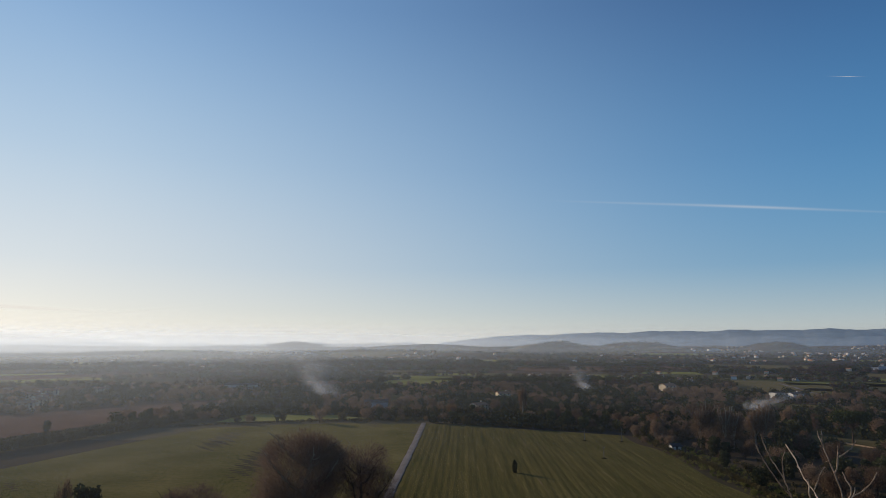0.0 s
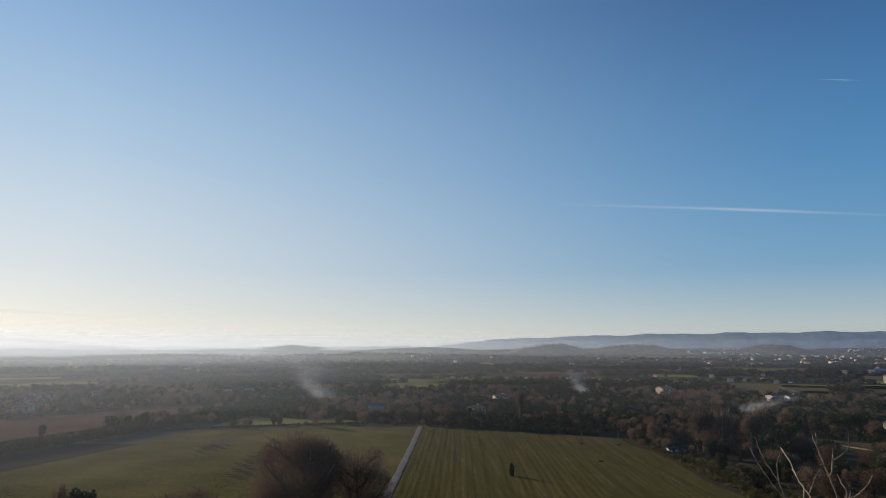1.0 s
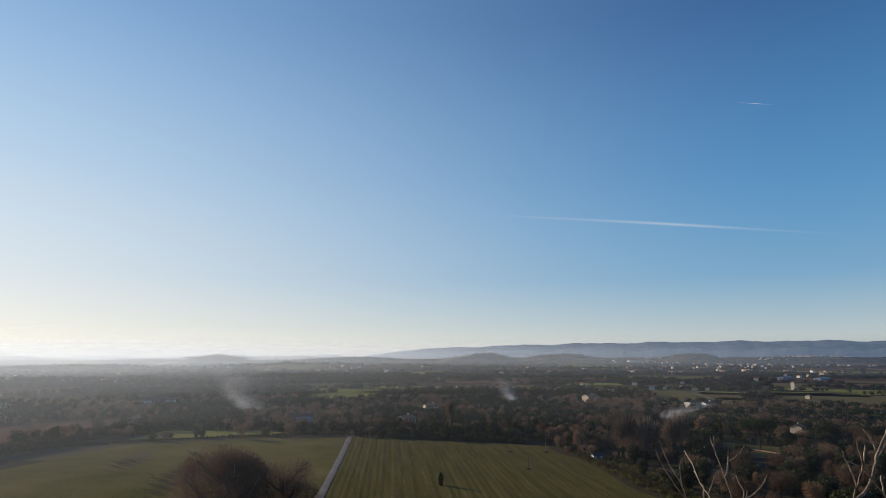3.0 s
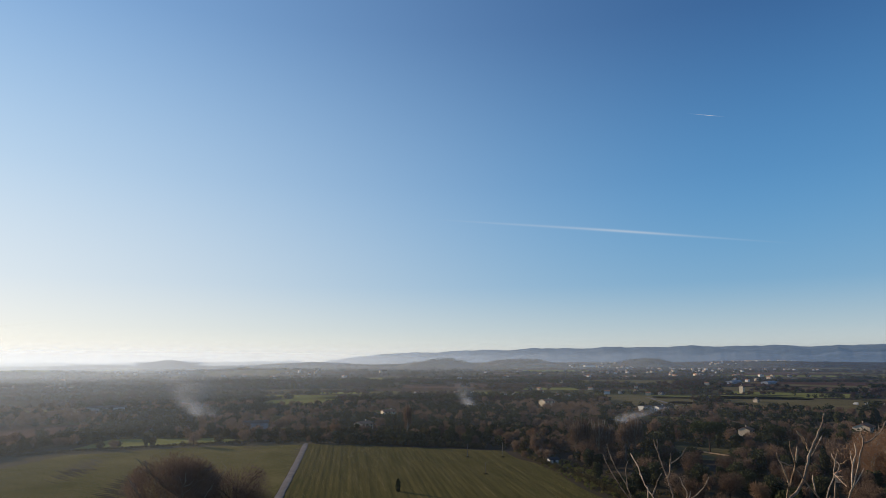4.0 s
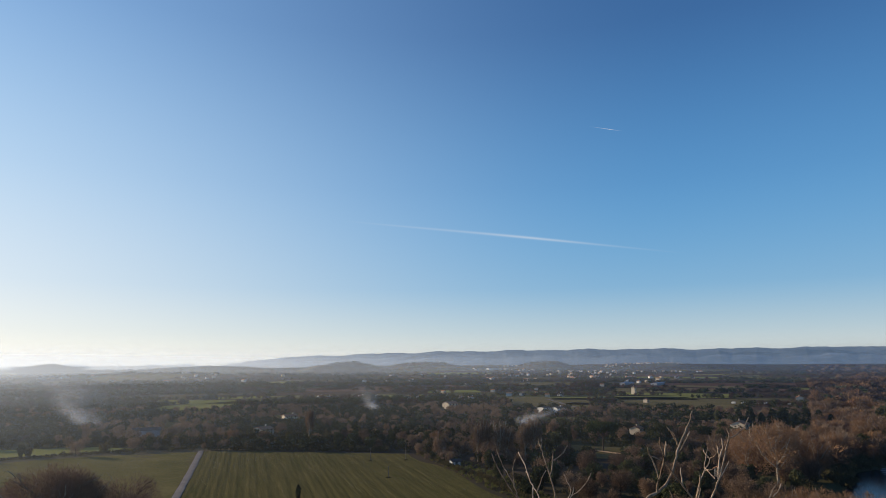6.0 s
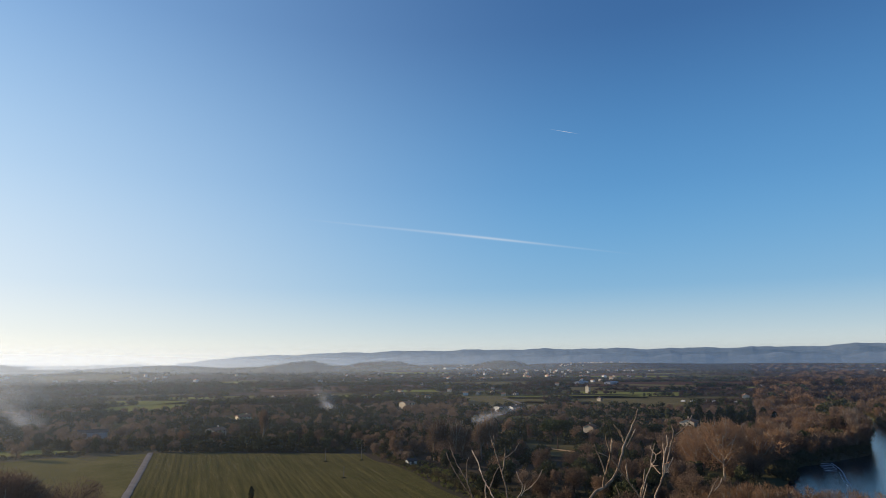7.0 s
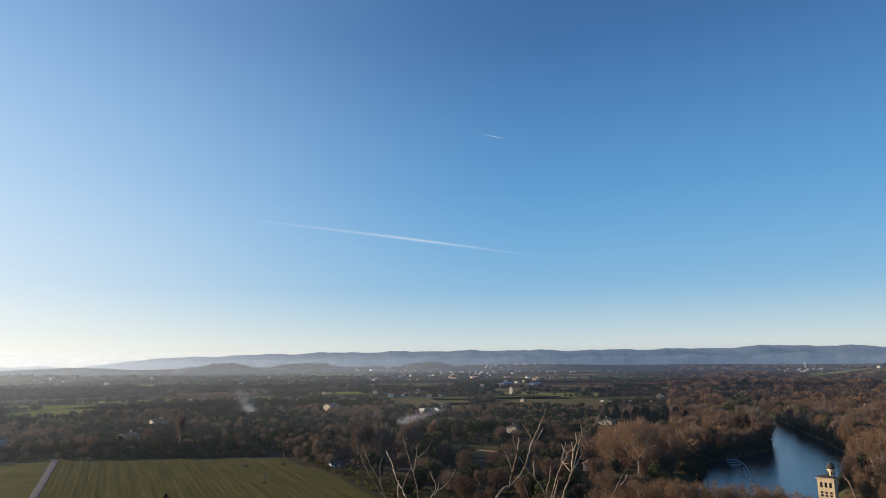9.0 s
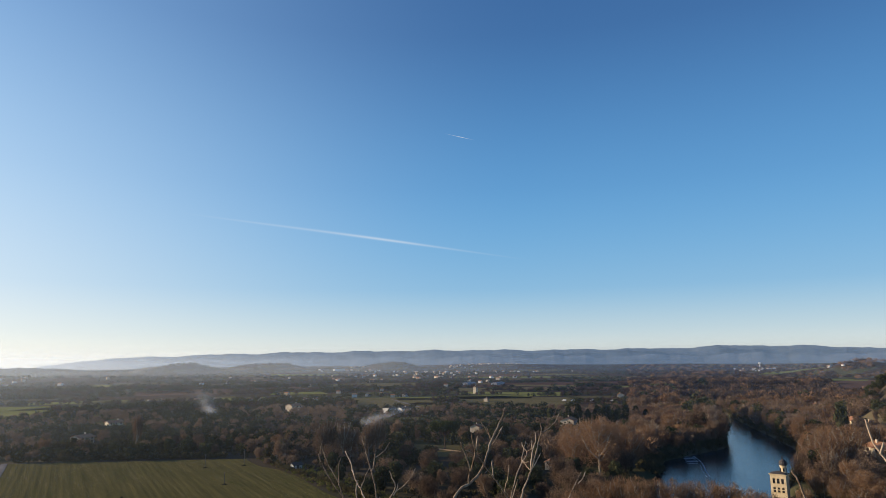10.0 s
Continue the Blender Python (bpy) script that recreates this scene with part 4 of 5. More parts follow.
def put(ob, x, y, turn=0.0, size=1.0, clear=8.0):
    ob.matrix_basis = Matrix.LocRotScale((x, y, float(land(x, y))), Euler((0, 0, radians(turn))), (size, size, size))
    CLEAR.append((x, y, clear))
    # a gap towards the viewpoint, so that the garden side stays open
    CLEAR.append((x * 0.985, y * 0.985, clear * 0.8))
    return ob


def long_shed(w, d, h, wall, roof, label, category="barn"):
    return house(w, d, h, 1.2, wall, roof, label, category, "", max(2, int(w / 6)), 1, False)


# white farmhouse in two wings by the sloping field
put(house(11, 8, 4.6, 0.5, "render", "slate", "white flat-roofed farmhouse wing among dark trees", windows=3, floors=1, chimney=False), 276, 547, 22, 0.92, 10)
put(house(12, 8, 4.2, 1.3, "render", "slate", "white farmhouse wing with a low dark roof", windows=4, floors=1), 287, 540, 18, 0.92, 10)
put(house(9, 8, 5.6, 1.8, "cream", "tile", "small cream house with an orange tiled roof among pines"), 241, 354, 35, 0.8, 7)
put(house(12, 9, 5.5, 1.8, "cream", "tile", "cream house with clay tiled roof among bare trees"), 312, 346, 35, 1, 7)
put(house(5, 4, 3, 0.9, "cream", "tile", "ruined cream stone hut under plane trees", windows=1, floors=1, chimney=False), 189, 222, 40, 1, 6)
put(house(4, 3, 2.3, 0.7, "render", "slate", "small white garden shed at a field corner", "shed", windows=1, floors=1, chimney=False), 97.5, 281, 10, 1, 4)
put(house(6, 4.5, 2.8, 1.0, "cream", "tile", "small pink hut with a tiled roof at a field corner", "shed", windows=1, floors=1, chimney=False), 101, 318, 15, 1, 3)
put(house(13, 9, 5.2, 1.8, "cream", "tile", "cream country house with orange roof"), 211, 621, 25, 1, 10)
put(house(5, 5, 9, 1.6, "cream", "tile", "narrow cream tower house in the fields", windows=1, floors=3), 541, 797, 30, 1, 8)
put(house(6, 6, 4, 1.5, "cream", "tile", "small cream cottage beside a field"), 443, 630, 30, 0.8, 6)
put(house(10, 8, 5, 1.6, "cream", "tile", "cream farmhouse behind parked vans"), 602, 574, 45, 1, 9)
put(house(7, 6, 7, 1.6, "render", "tile", "tall white house behind cypress trees"), 791, 724, 45, 1, 10)
put(house(9, 8, 5, 1.5, "render", "tile", "white house at the edge of the woods"), 384, 827, 25, 0.62, 5)
put(house(7, 7, 7, 1.5, "cream", "tile", "tall cream house with orange roof"), 406, 828, 25, 0.62, 5)
put(house(12, 8, 5, 1.5, "render", "slate", "white house with dark roof by a lane"), 424, 793, 25, 0.62, 5)
put(long_shed(16, 9, 4.2, "grey", "slate", "long grey corrugated barn behind a hedge"), -46, 459, 6, 1, 11)
put(long_shed(30, 10, 4.5, "render", "slate", "long low white farm shed"), -191, 628, 10, 1, 14)
put(long_shed(46, 12, 4, "grey", "metal", "long grey glasshouse in the fields", "greenhouse"), 729, 1096, 35, 1, 24)
put(long_shed(46, 12, 4, "grey", "metal", "long grey glasshouse in the fields", "greenhouse"), 772, 1058, 35, 1, 24)
put(long_shed(60, 14, 7, "render", "slate", "long white factory building far off", "factory"), 1122, 2718, 20, 1, 40)
for x, y, a in ((219, 812, 10), (232, 806, 60), (287, 871, 20), (277, 780, 40), (289, 770, 10), (117, 866, 25), (128, 862, 70), (168, 854, 10), (186, 839, 50)):
    put(house(10, 8, 4.2, 1.4, "render" if a % 20 else "cream", "tile", "pale house with a tiled roof among dark trees", group="houses in the wooded suburb"), x, y, a, 0.7, 7)
for x, y, a in ((-299, 580, 0), (-279, 446, 20), (-300, 495, 60), (-320, 520, 10), (-285, 470, 80), (-330, 560, 30), (49, 538, 15), (24, 440, 40)):
    put(house(10, 8, 4, 1.4, "cream", "tile", "pale low house in the haze", group="houses in the haze"), x, y, a, 1, 9)
# houses on the river's right bank, stepping up the flank
for x, y, a, w, wall, label in ((476, 257, 20, 12, "cream", "house with orange roof on the river bank"), (430, 222, 65, 13, "stone", "long roofed stone house on the slope"), (409, 200, 20, 14, "cream", "cream house with clay roof on the slope"), (582, 327, 30, 12, "cream", "house with a sunlit orange roof")):
    put(house(w, 8, 5.5, 1.9, wall, "tile", label), x, y, a, 1, 12)
put(house(15, 10, 8.5, 1.8, "cream", "tile", "large cream riverside house with tiled roof", windows=3, floors=3), 304, 143, 62, 1, 13)
put(house(13, 8, 6.0, 1.8, "stone", "tile", "stone house with clay roof behind a larger house"), 345, 158, 62, 1, 12)


# far villages: one pattern house and its copies
def villages():
    rng = np.random.default_rng(77)
    kinds = []
    for wall in ("render", "cream"):
        root = new("house")
        part("wall", gable(10, 8, 5.5, 1.8), M[wall], root)
        part("roof", roof_slabs(10, 8, 5.5, 1.8), M["tile"], root)
        for x in (-2.6, 2.6):
            part("window", boxes((x, -4.03, 3.2, 1.3, 0.12, 1.5)), M["glass"], root)
        tagged(root, "small pale village house with tiled roof far off", "house", "houses of the far villages")
        kinds.append(root)
    first = [True, True]
    spots = [(1671, 3600, 150, 120, 30), (2190, 3156, 260, 90, 34), (2600, 1690, 160, 90, 26), (1500, 2500, 420, 200, 34), (900, 2100, 420, 150, 26), (1850, 2300, 260, 160, 20), (1150, 1500, 320, 80, 12), (-250, 1900, 300, 100, 14), (2131, 1274, 90, 60, 6), (1930, 1030, 120, 60, 4), (1300, 2700, 260, 160, 14),
             (-436, 1152, 120, 60, 8), (-103, 1183, 110, 50, 9), (-480, 2117, 160, 60, 10), (-22, 1666, 160, 60, 8), (520, 1500, 260, 130, 14), (-700, 1500, 240, 120, 12), (330, 950, 120, 40, 4), (300, 760, 120, 60, 4), (520, 930, 160, 90, 5), (700, 1250, 220, 150, 10), (900, 1550, 260, 200, 16), (1250, 2050, 320, 260, 18)]
    for x, y, sx, sy, n in spots:
        for _ in range(n):
            k = int(rng.integers(2))
            px, py = x + rng.normal(0, sx * 0.5), y + rng.normal(0, sy * 0.5)
            if math.hypot(px, py) > 4300 or open_ground(px, py):
                continue
            s = rng.uniform(0.7, 1.1) * (0.65 if math.hypot(px, py) < 1300 else 0.9)
            m = Matrix.LocRotScale((px, py, float(land(px, py))), Euler((0, 0, rng.uniform(0, 3.14))), (s, s, s))
            ob = kinds[k] if first[k] else copy_thing(kinds[k], m)
            first[k] = False
            ob.matrix_basis = m
            CLEAR.append((px, py, 9))


villages()


def water_tower(x, y):
    root = new("water_tower")
    part("shaft", lathe([(3.4, 0), (2.6, 2), (2.4, 22), (3.0, 24)]), M["render"], root)
    part("tank", lathe([(3.0, 24), (6.0, 27), (6.2, 33), (4.0, 35), (0.4, 36)]), M["render"], root)
    tagged(root, "white concrete water tower far off", "tower")
    put(root, x, y, 0, 0.8, 20)


water_tower(2700, 1750)


def river_tower(x, y, turn):
    """Square cream stone tower with arched windows and a domed turret."""
    root = new("tower_house")
    w, d, h = 5.5, 4.4, 10.6
    bm = bmesh.new()
    cols = [-w / 2, -1.95, -1.05, -0.45, 0.45, 1.05, 1.95, w / 2]
    rows = [-1.0, 0.8, 2.6, 4.4, 6.2, 7.6, 9.4, h]
    for y0 in (-d / 2 + 0.225, d / 2 - 0.225):
        for i in range(7):
            for j in range(7):
                if i % 2 == 1 and j % 2 == 1:
                    continue
                box(bm, (cols[i] + cols[i + 1]) / 2, y0, (rows[j] + rows[j + 1]) / 2, cols[i + 1] - cols[i], 0.45, rows[j + 1] - rows[j])
    for x0 in (-w / 2 + 0.225, w / 2 - 0.225):
        box(bm, x0, 0, h / 2 - 0.5, 0.45, d - 0.9, h + 1)
    part("wall", bm, M["stone"], root)
    for y0 in (-d / 2 + 0.3, d / 2 - 0.3):
        for i in (1, 3, 5):
            for j in (1, 3, 5):
                cx, cz, ww, hh = (cols[i] + cols[i + 1]) / 2, (rows[j] + rows[j + 1]) / 2, cols[i + 1] - cols[i], rows[j + 1] - rows[j]
                win = part("window", boxes((cx, y0, cz, 0.09, 0.1, hh), (cx, y0, cz + 0.2, ww, 0.1, 0.09), (cx - ww / 2 + 0.05, y0, cz, 0.1, 0.1, hh), (cx + ww / 2 - 0.05, y0, cz, 0.1, 0.1, hh)), M["wood"], root)
                part("pane", boxes((cx, y0 + 0.02, cz, ww, 0.03, hh)), M["glass"], win)
                part("sill", boxes((cx, math.copysign(d / 2 + 0.06, y0), cz - hh / 2 - 0.07, ww + 0.4, 0.2, 0.14)), M["stone"], win)
                part("arch", boxes((cx, math.copysign(d / 2 + 0.05, y0), cz + hh / 2 + 0.1, ww + 0.35, 0.16, 0.2), (cx, math.copysign(d / 2 + 0.07, y0), cz + hh / 2 + 0.2, 0.25, 0.2, 0.4)), M["stone"], win)
    part("string_course", boxes((0, 0, 5.3, w + 0.3, d + 0.3, 0.25), bevel=0.05), M["stone"], root)
    part("cornice", boxes((0, 0, h + 0.1, w + 0.5, d + 0.5, 0.3), (0, 0, h + 0.35, w + 0.9, d + 0.9, 0.22), bevel=0.06), M["stone"], root)
    bm = bmesh.new()
    bmesh.ops.create_cone(bm, cap_ends=True, segments=4, radius1=4.4, radius2=0.6, depth=0.9, matrix=Matrix.Translation((0, 0, h + 0.92)) @ Matrix.Diagonal((1, 0.82, 1, 1)) @ Matrix.Rotation(radians(45), 4, "Z"))
    part("roof", bm, M["slate"], root)
    turret = part("turret", lathe([(1.35, h + 0.3), (1.35, h + 0.8), (1.15, h + 0.9), (1.15, h + 3.0), (1.4, h + 3.1), (1.4, h + 3.35), (1.2, h + 3.4)], 12), M["stone"], root)
    turret.location = (1.5, 0.7, 0)
    dome = part("dome", lathe([(1.25, h + 3.4), (1.45, h + 3.9), (1.38, h + 4.5), (1.05, h + 5.1), (0.5, h + 5.5), (0.16, h + 5.65), (0.12, h + 6.2), (0.26, h + 6.35), (0.1, h + 6.6), (0.03, h + 7.2)], 12), M["slate"], turret)
    for i in range(6):
        a = math.tau * i / 6 + 0.3
        bm = boxes((0, 0, 0, 0.5, 0.12, 1.3))
        bm.transform(pose(1.12 * math.sin(a), -1.12 * math.cos(a), h + 1.9, 0, 0, math.degrees(a)))
        part("window", bm, M["glass"], turret)
    tagged(root, "cream stone tower house with domed turret by the river", "tower")
    put(root, x, y, turn, 0.88, 9)


river_tower(214, 135, -57 - 14)



def plant_woods():
    rng = np.random.default_rng(21)
    near, far, close = [], {"bare": [], "green": [], "russet": []}, {"bare": [], "green": [], "russet": []}
    tries = 0
    # the belt of gardens and thickets behind the fields, singly
    while len(near) < 330 and tries < 6000:
        tries += 1
        x, y = sector(rng, 215, 470)
        az = math.degrees(math.atan2(x, y))
        if not free(x, y, 1.5) or (az < -6 and math.hypot(x, y) < 380) or any(math.hypot(x - a, y - b) < 5.5 for a, b in near):
            continue
        near.append((x, y))
        river = river_gap(x, y) < 3 or az > 47
        k = rng.random()
        if float(land(x, y)) > 6:
            kind, h = ("green", rng.uniform(7, 11)) if k < 0.75 else ("bare", rng.uniform(6, 10))
        elif river:
            kind, h = ("plane", rng.uniform(11, 16)) if k < 0.3 else ("poplar", rng.uniform(11, 16)) if k < 0.5 else ("bare", rng.uniform(8, 14)) if k < 0.85 else ("green", rng.uniform(6, 9))
        elif az > 15:
            kind, h = ("green", rng.uniform(5, 10)) if k < 0.5 else ("bare", rng.uniform(6, 11)) if k < 0.92 else ("cypress", rng.uniform(6, 11))
        else:
            kind, h = ("bare", rng.uniform(5, 10)) if k < 0.42 else ("green", rng.uniform(4, 8)) if k < 0.9 else ("bush", rng.uniform(2, 4))
        plant(kind, x, y, h)
    # the wooded ground between the sown field and the river
    side = []
    for _ in range(2600):
        x, y = rng.uniform(104, 260), rng.uniform(120, 330)
        if len(side) >= 120 or math.hypot(x, y) < 190 or math.degrees(math.atan2(x, y)) > 47 or not free(x, y, 0) or any(math.hypot(x - a, y - b) < 6 for a, b in side):
            continue
        side.append((x, y))
        k = rng.random()
        plant("green" if k < 0.28 else "bare" if k < 0.85 else "bush", x, y, rng.uniform(5.5, 10) if k < 0.85 else rng.uniform(2.5, 4), 1.1)
    # woods beyond the river's right bank
    bank = []
    for _ in range(2600):
        r, a = rng.uniform(270, 640), radians(rng.uniform(53, 67))
        x, y = r * math.sin(a), r * math.cos(a)
        if len(bank) >= 250 or river_gap(x, y) < 1.2 or not free(x, y, 0) or any(math.hypot(x - a, y - b) < 5.8 for a, b in bank):
            continue
        bank.append((x, y))
        k = rng.random()
        up = float(land(x, y)) > 8
        plant("green" if k < (0.8 if up else 0.15) else "plane" if k < 0.4 else "poplar" if k < 0.55 else "bare", x, y, rng.uniform(7, 10) if up else rng.uniform(8, 13))
    # thickets and woods further out, past counting
    for r0, r1, count in ((300, 520, 1700), (520, 950, 5600), (950, 1700, 6500), (1700, 3800, 6000)):
        done = 0
        for _ in range(count * 6):
            if done >= count:
                break
            x, y = sector(rng, r0, r1)
            az = math.degrees(math.atan2(x, y))
            if not free(x, y, 2) or (az < -6 and math.hypot(x, y) < 400):
                continue
            wood = noise.noise((x / 230, y / 75, 3.0)) + 0.6 * noise.noise((x / 90, y / 34, 9.0))
            if r0 > 900 and wood < 0.02:
                continue
            if r0 > 500 and wood < -0.16:
                continue
            done += 1
            g = noise.noise((x / 80, y / 80, 20.0)) + rng.normal(0, 0.25)
            river = river_gap(x, y) < 3.2 or az > 47
            kind = "russet" if river and rng.random() < 0.3 else "bare" if g < (0.7 if river else -0.02) else "green"
            h = rng.uniform(3.5, 8) if not river else rng.uniform(8, 14)
            if r0 > 900:
                h *= 1.1
            (close if math.hypot(x, y) < 720 else far)[kind].append((x, y, h, rng.uniform(0.8, 1.5) * (1.5 if r0 > 900 else 1.0)))
    low = []
    for _ in range(9000):
        x, y = sector(rng, 150, 520, -12, 68)
        if free(x, y, -2) and len(low) < 3600:
            low.append((x, y, rng.uniform(1.0, 2.6), rng.uniform(0.9, 1.6)))
    woods("undergrowth", "low brown brambles and dry grass under the trees", "green", M["scrub"], low, 34)
    woods("bare_woods", "brown bare winter thickets and woods across the plain", "bare", M["twig_dim"], far["bare"], 84)
    woods("evergreen_woods", "dark green thickets and hedges across the plain", "green", M["leaf"], far["green"], 46)
    woods("bare_woods", "brown bare thickets and garden trees behind the fields", "bare", M["twig_dim"], close["bare"], 290)
    woods("evergreen_woods", "dark evergreen thickets and garden trees behind the fields", "green", M["leaf"], close["green"], 110)
    woods("russet_woods", "russet thickets near the river", "bare", M["plane_twig"], close["russet"], 290)
    fringe = [(rng.uniform(91.5, 106), rng.uniform(150, 322), rng.uniform(0.6, 1.7), rng.uniform(1.0, 1.8)) for _ in range(900)]
    woods("rough_grass", "fringe of rough straw-coloured grass beside a field", "bare", M["tuft"], fringe, 60)
    woods("russet_woods", "russet winter river woods", "bare", M["plane_twig"], far["russet"], 84)


def hedge(name, label, line, h, spacing, kind, material, wide=1.0):
    rng = np.random.default_rng(int(abs(line[0][0]) * 7))
    spots = []
    for (x0, y0), (x1, y1) in zip(line, line[1:]):
        n = max(2, int(math.hypot(x1 - x0, y1 - y0) / spacing))
        for i in range(n):
            t = (i + rng.random() * 0.8) / n
            spots.append((x0 + (x1 - x0) * t + rng.normal(0, 0.5), y0 + (y1 - y0) * t + rng.normal(0, 0.5), h * rng.uniform(0.65, 1.2), wide * rng.uniform(0.8, 1.3)))
    woods(name, label, kind, material, spots, 90)


def river_banks():
    rng = np.random.default_rng(31)
    P = np.array(RIVER, float)
    for t in np.arange(0.6, 6.4, 0.07):
        x, y, w = (float(np.interp(t, np.arange(len(P)), P[:, i])) for i in range(3))
        i = min(int(t), len(P) - 2)
        d = unit(P[i + 1, :2] - P[i, :2])
        for side in (-1, 1):
            if side < 0 and t > 5.5:
                continue
            off = w * 1.2 + rng.uniform(0.5, 16 if side > 0 else 10)
            px, py = x + side * d[1] * off, y - side * d[0] * off
            if river_gap(px, py) < 1.15 or any(math.hypot(px - a, py - b) < r for a, b, r in CLEAR):
                continue
            k = rng.random()
            plant("plane" if k < 0.25 else "poplar" if k < 0.4 else "bare" if k < 0.85 else "green", px, py, rng.uniform(13, 19) * (0.72 if side < 0 else 1.0) * (0.5 if t > 5.0 or t < 2.6 else 1.0))


river_banks()


def bank_scrub():
    """Brambles and reeds down both banks, to the water."""
    rng = np.random.default_rng(9)
    P = np.array(RIVER, float)
    spots = []
    for t in np.arange(0.3, 7.0, 0.006):
        x, y, w = (float(np.interp(t, np.arange(len(P)), P[:, i])) for i in range(3))
        i = min(int(t), len(P) - 2)
        d = unit(P[i + 1, :2] - P[i, :2])
        side = -1 if rng.random() < 0.5 else 1
        off = w * rng.uniform(0.98, 1.2) + rng.uniform(0, 4)
        spots.append((x + side * d[1] * off, y - side * d[0] * off, rng.uniform(2, 5.5), rng.uniform(0.8, 1.4)))
    woods("bank_scrub", "brown brambles and reeds along the river banks", "bare", M["scrub"], spots, 90)


bank_scrub()
hedge("hedge", "tall dark hedge along a track beside the meadow", ((-205, 236), (-180, 275), (-165, 318), (-150, 368), (-136, 440), (-122, 476)), 5.2, 0.55, "green", M["scrub"], 0.7)
hedge("hedge", "hedge on the far side of a farm track", ((-217, 254), (-193, 292), (-175, 337), (-161, 387), (-149, 447), (-137, 488)), 3.2, 0.6, "green", M["scrub"], 0.9)
hedge("hedge", "low dark hedge between two green fields", ((-150, 352), (-116, 367), (-98, 372), (-70, 381), (-38, 387), (-14, 388)), 1.4, 0.5, "green", M["scrub"], 0.9)
hedge("hedge", "low hedge along the far edge of a sown field", ((-5, 376), (40, 358), (80, 336)), 3.0, 1.1, "green", M["scrub"], 0.9)
hedge("hedge", "scrub along the edge of a sown field", ((94, 322), (93, 285), (97, 250), (97, 215), (95, 180)), 2.4, 0.8, "bare", M["scrub"], 1.2)
hedge("treeline", "dark line of trees behind a farm field", ((-60, 410), (-30, 400), (0, 396), (60, 384)), 6.5, 1.6, "green", M["scrub"], 0.7)
hedge("treeline", "far dark line of trees", ((-160, 560), (-80, 560), (-60, 640)), 8, 2.2, "green", M["leaf"], 0.8)
for x, y, h in ((-92, 384, 4), (-58, 386, 4.6), (-108, 380, 3), (14, 372, 5), (96, 314, 6), (102, 322, 8)):
    plant("bush", x, y, h)
plant("plane", 5, 392, 10, 1.0, label="orange-brown tree beside the end of a track")
plant("plane", 104, 330, 11, 0.9, label="low russet tree at the corner of a field")
plant_woods()


def grass(name, label, count, x0, x1, y0, y1, h, seed):
    rng = np.random.default_rng(seed)
    y = 1 / rng.uniform(1 / y1, 1 / y0, count)
    x = rng.uniform(x0, x1, count)
    keep = (y < crop_far(np.maximum(x, -10)) - 1) & (x < crop_right(y) - 0.5) & (np.abs(x - track_x(y)) > 2.7) & (x > -168 + 0.28 * (y - 199)) & (y < 369 - 0.28 * np.maximum(0, -60 - x))
    x, y = x[keep], y[keep]
    n = len(x)
    V, F = slivers(np.stack([x, y, np.full(n, 0.08)], 1), unit(np.stack([rng.normal(0, 0.4, n), rng.normal(0, 0.4, n), np.ones(n)], 1)), rng.uniform(0.5, 1.4, n) * h, rng.uniform(0.15, 0.4, n), rng)
    tint = np.array([0.5 + 0.5 * noise.noise((a / 9, b / 30, 1.0)) for a, b in zip(x, y)]) + rng.normal(0, 0.15, n)
    tagged(new(name, mesh_from(name, V, F, M["tuft"], np.clip(tint, 0, 1))), label, "grass", kind="stuff")


grass("grass_tufts", "sparse green and straw-coloured tufts over the fields", 60000, -168, 92, 185, 372, 0.3, 5)


# ---- things in the fields ----
def post(x, y, h):
    root = new("field_post")
    part("pole", lathe([(0.13, -0.3), (0.12, h * 0.5), (0.09, h)], 8), M["wood"], root)
    part("cross_arm", boxes((0, 0, h - 0.3, 0.9, 0.1, 0.12)), M["wood"], root)
    part("base_mound", lathe([(1.3, -0.1), (1.1, 0.2), (0.6, 0.4), (0.2, 0.5)], 9), M["scrub"], root, "rough grass round the foot")
    root.matrix_basis = pose(x, y, 0.1, 0, 0, 30)
    tagged(root, "thin wooden pole standing in a sown field", "pole", "poles in the field")


post(81.6, 305, 7.0)
post(65.4, 308, 6.0)
post(63, 262, 4.6)


def van(x, y, turn):
    root = new("van")
    bm = boxes((0, 0, 1.35, 2.0, 3.4, 1.9), bevel=0.15)
    box(bm, 0, 2.2, 1.0, 1.95, 1.3, 1.1, bevel=0.2)
    part("body", bm, M["render"], root)
    part("windscreen", boxes((0, 1.72, 1.85, 1.7, 0.1, 0.7)), M["glass"], root)
    for sx in (-0.95, 0.95):
        for sy in (-1.1, 1.9):
            bm = lathe([(0.36, -0.12), (0.36, 0.12)], 12)
            bm.transform(pose(sx, sy, 0.36, 0, 90, 0))
            wheel = part("wheel", bm, M["rubber"], root)
            bm = lathe([(0.2, -0.14), (0.2, 0.14)], 10)
            bm.transform(pose(sx, sy, 0.36, 0, 90, 0))
            part("rim", bm, M["metal"], wheel)
    root.matrix_basis = pose(x, y, float(land(x, y)) + 0.12, 0, 0, turn)
    tagged(root, "white van parked at the edge of a field", "van", "vans parked in a row")


for i, (x, y) in enumerate(((512, 574), (520, 568), (530, 560), (536, 555), (545, 547), (553, 541))):
    van(x, y, 30 + 25 * math.sin(i * 2))


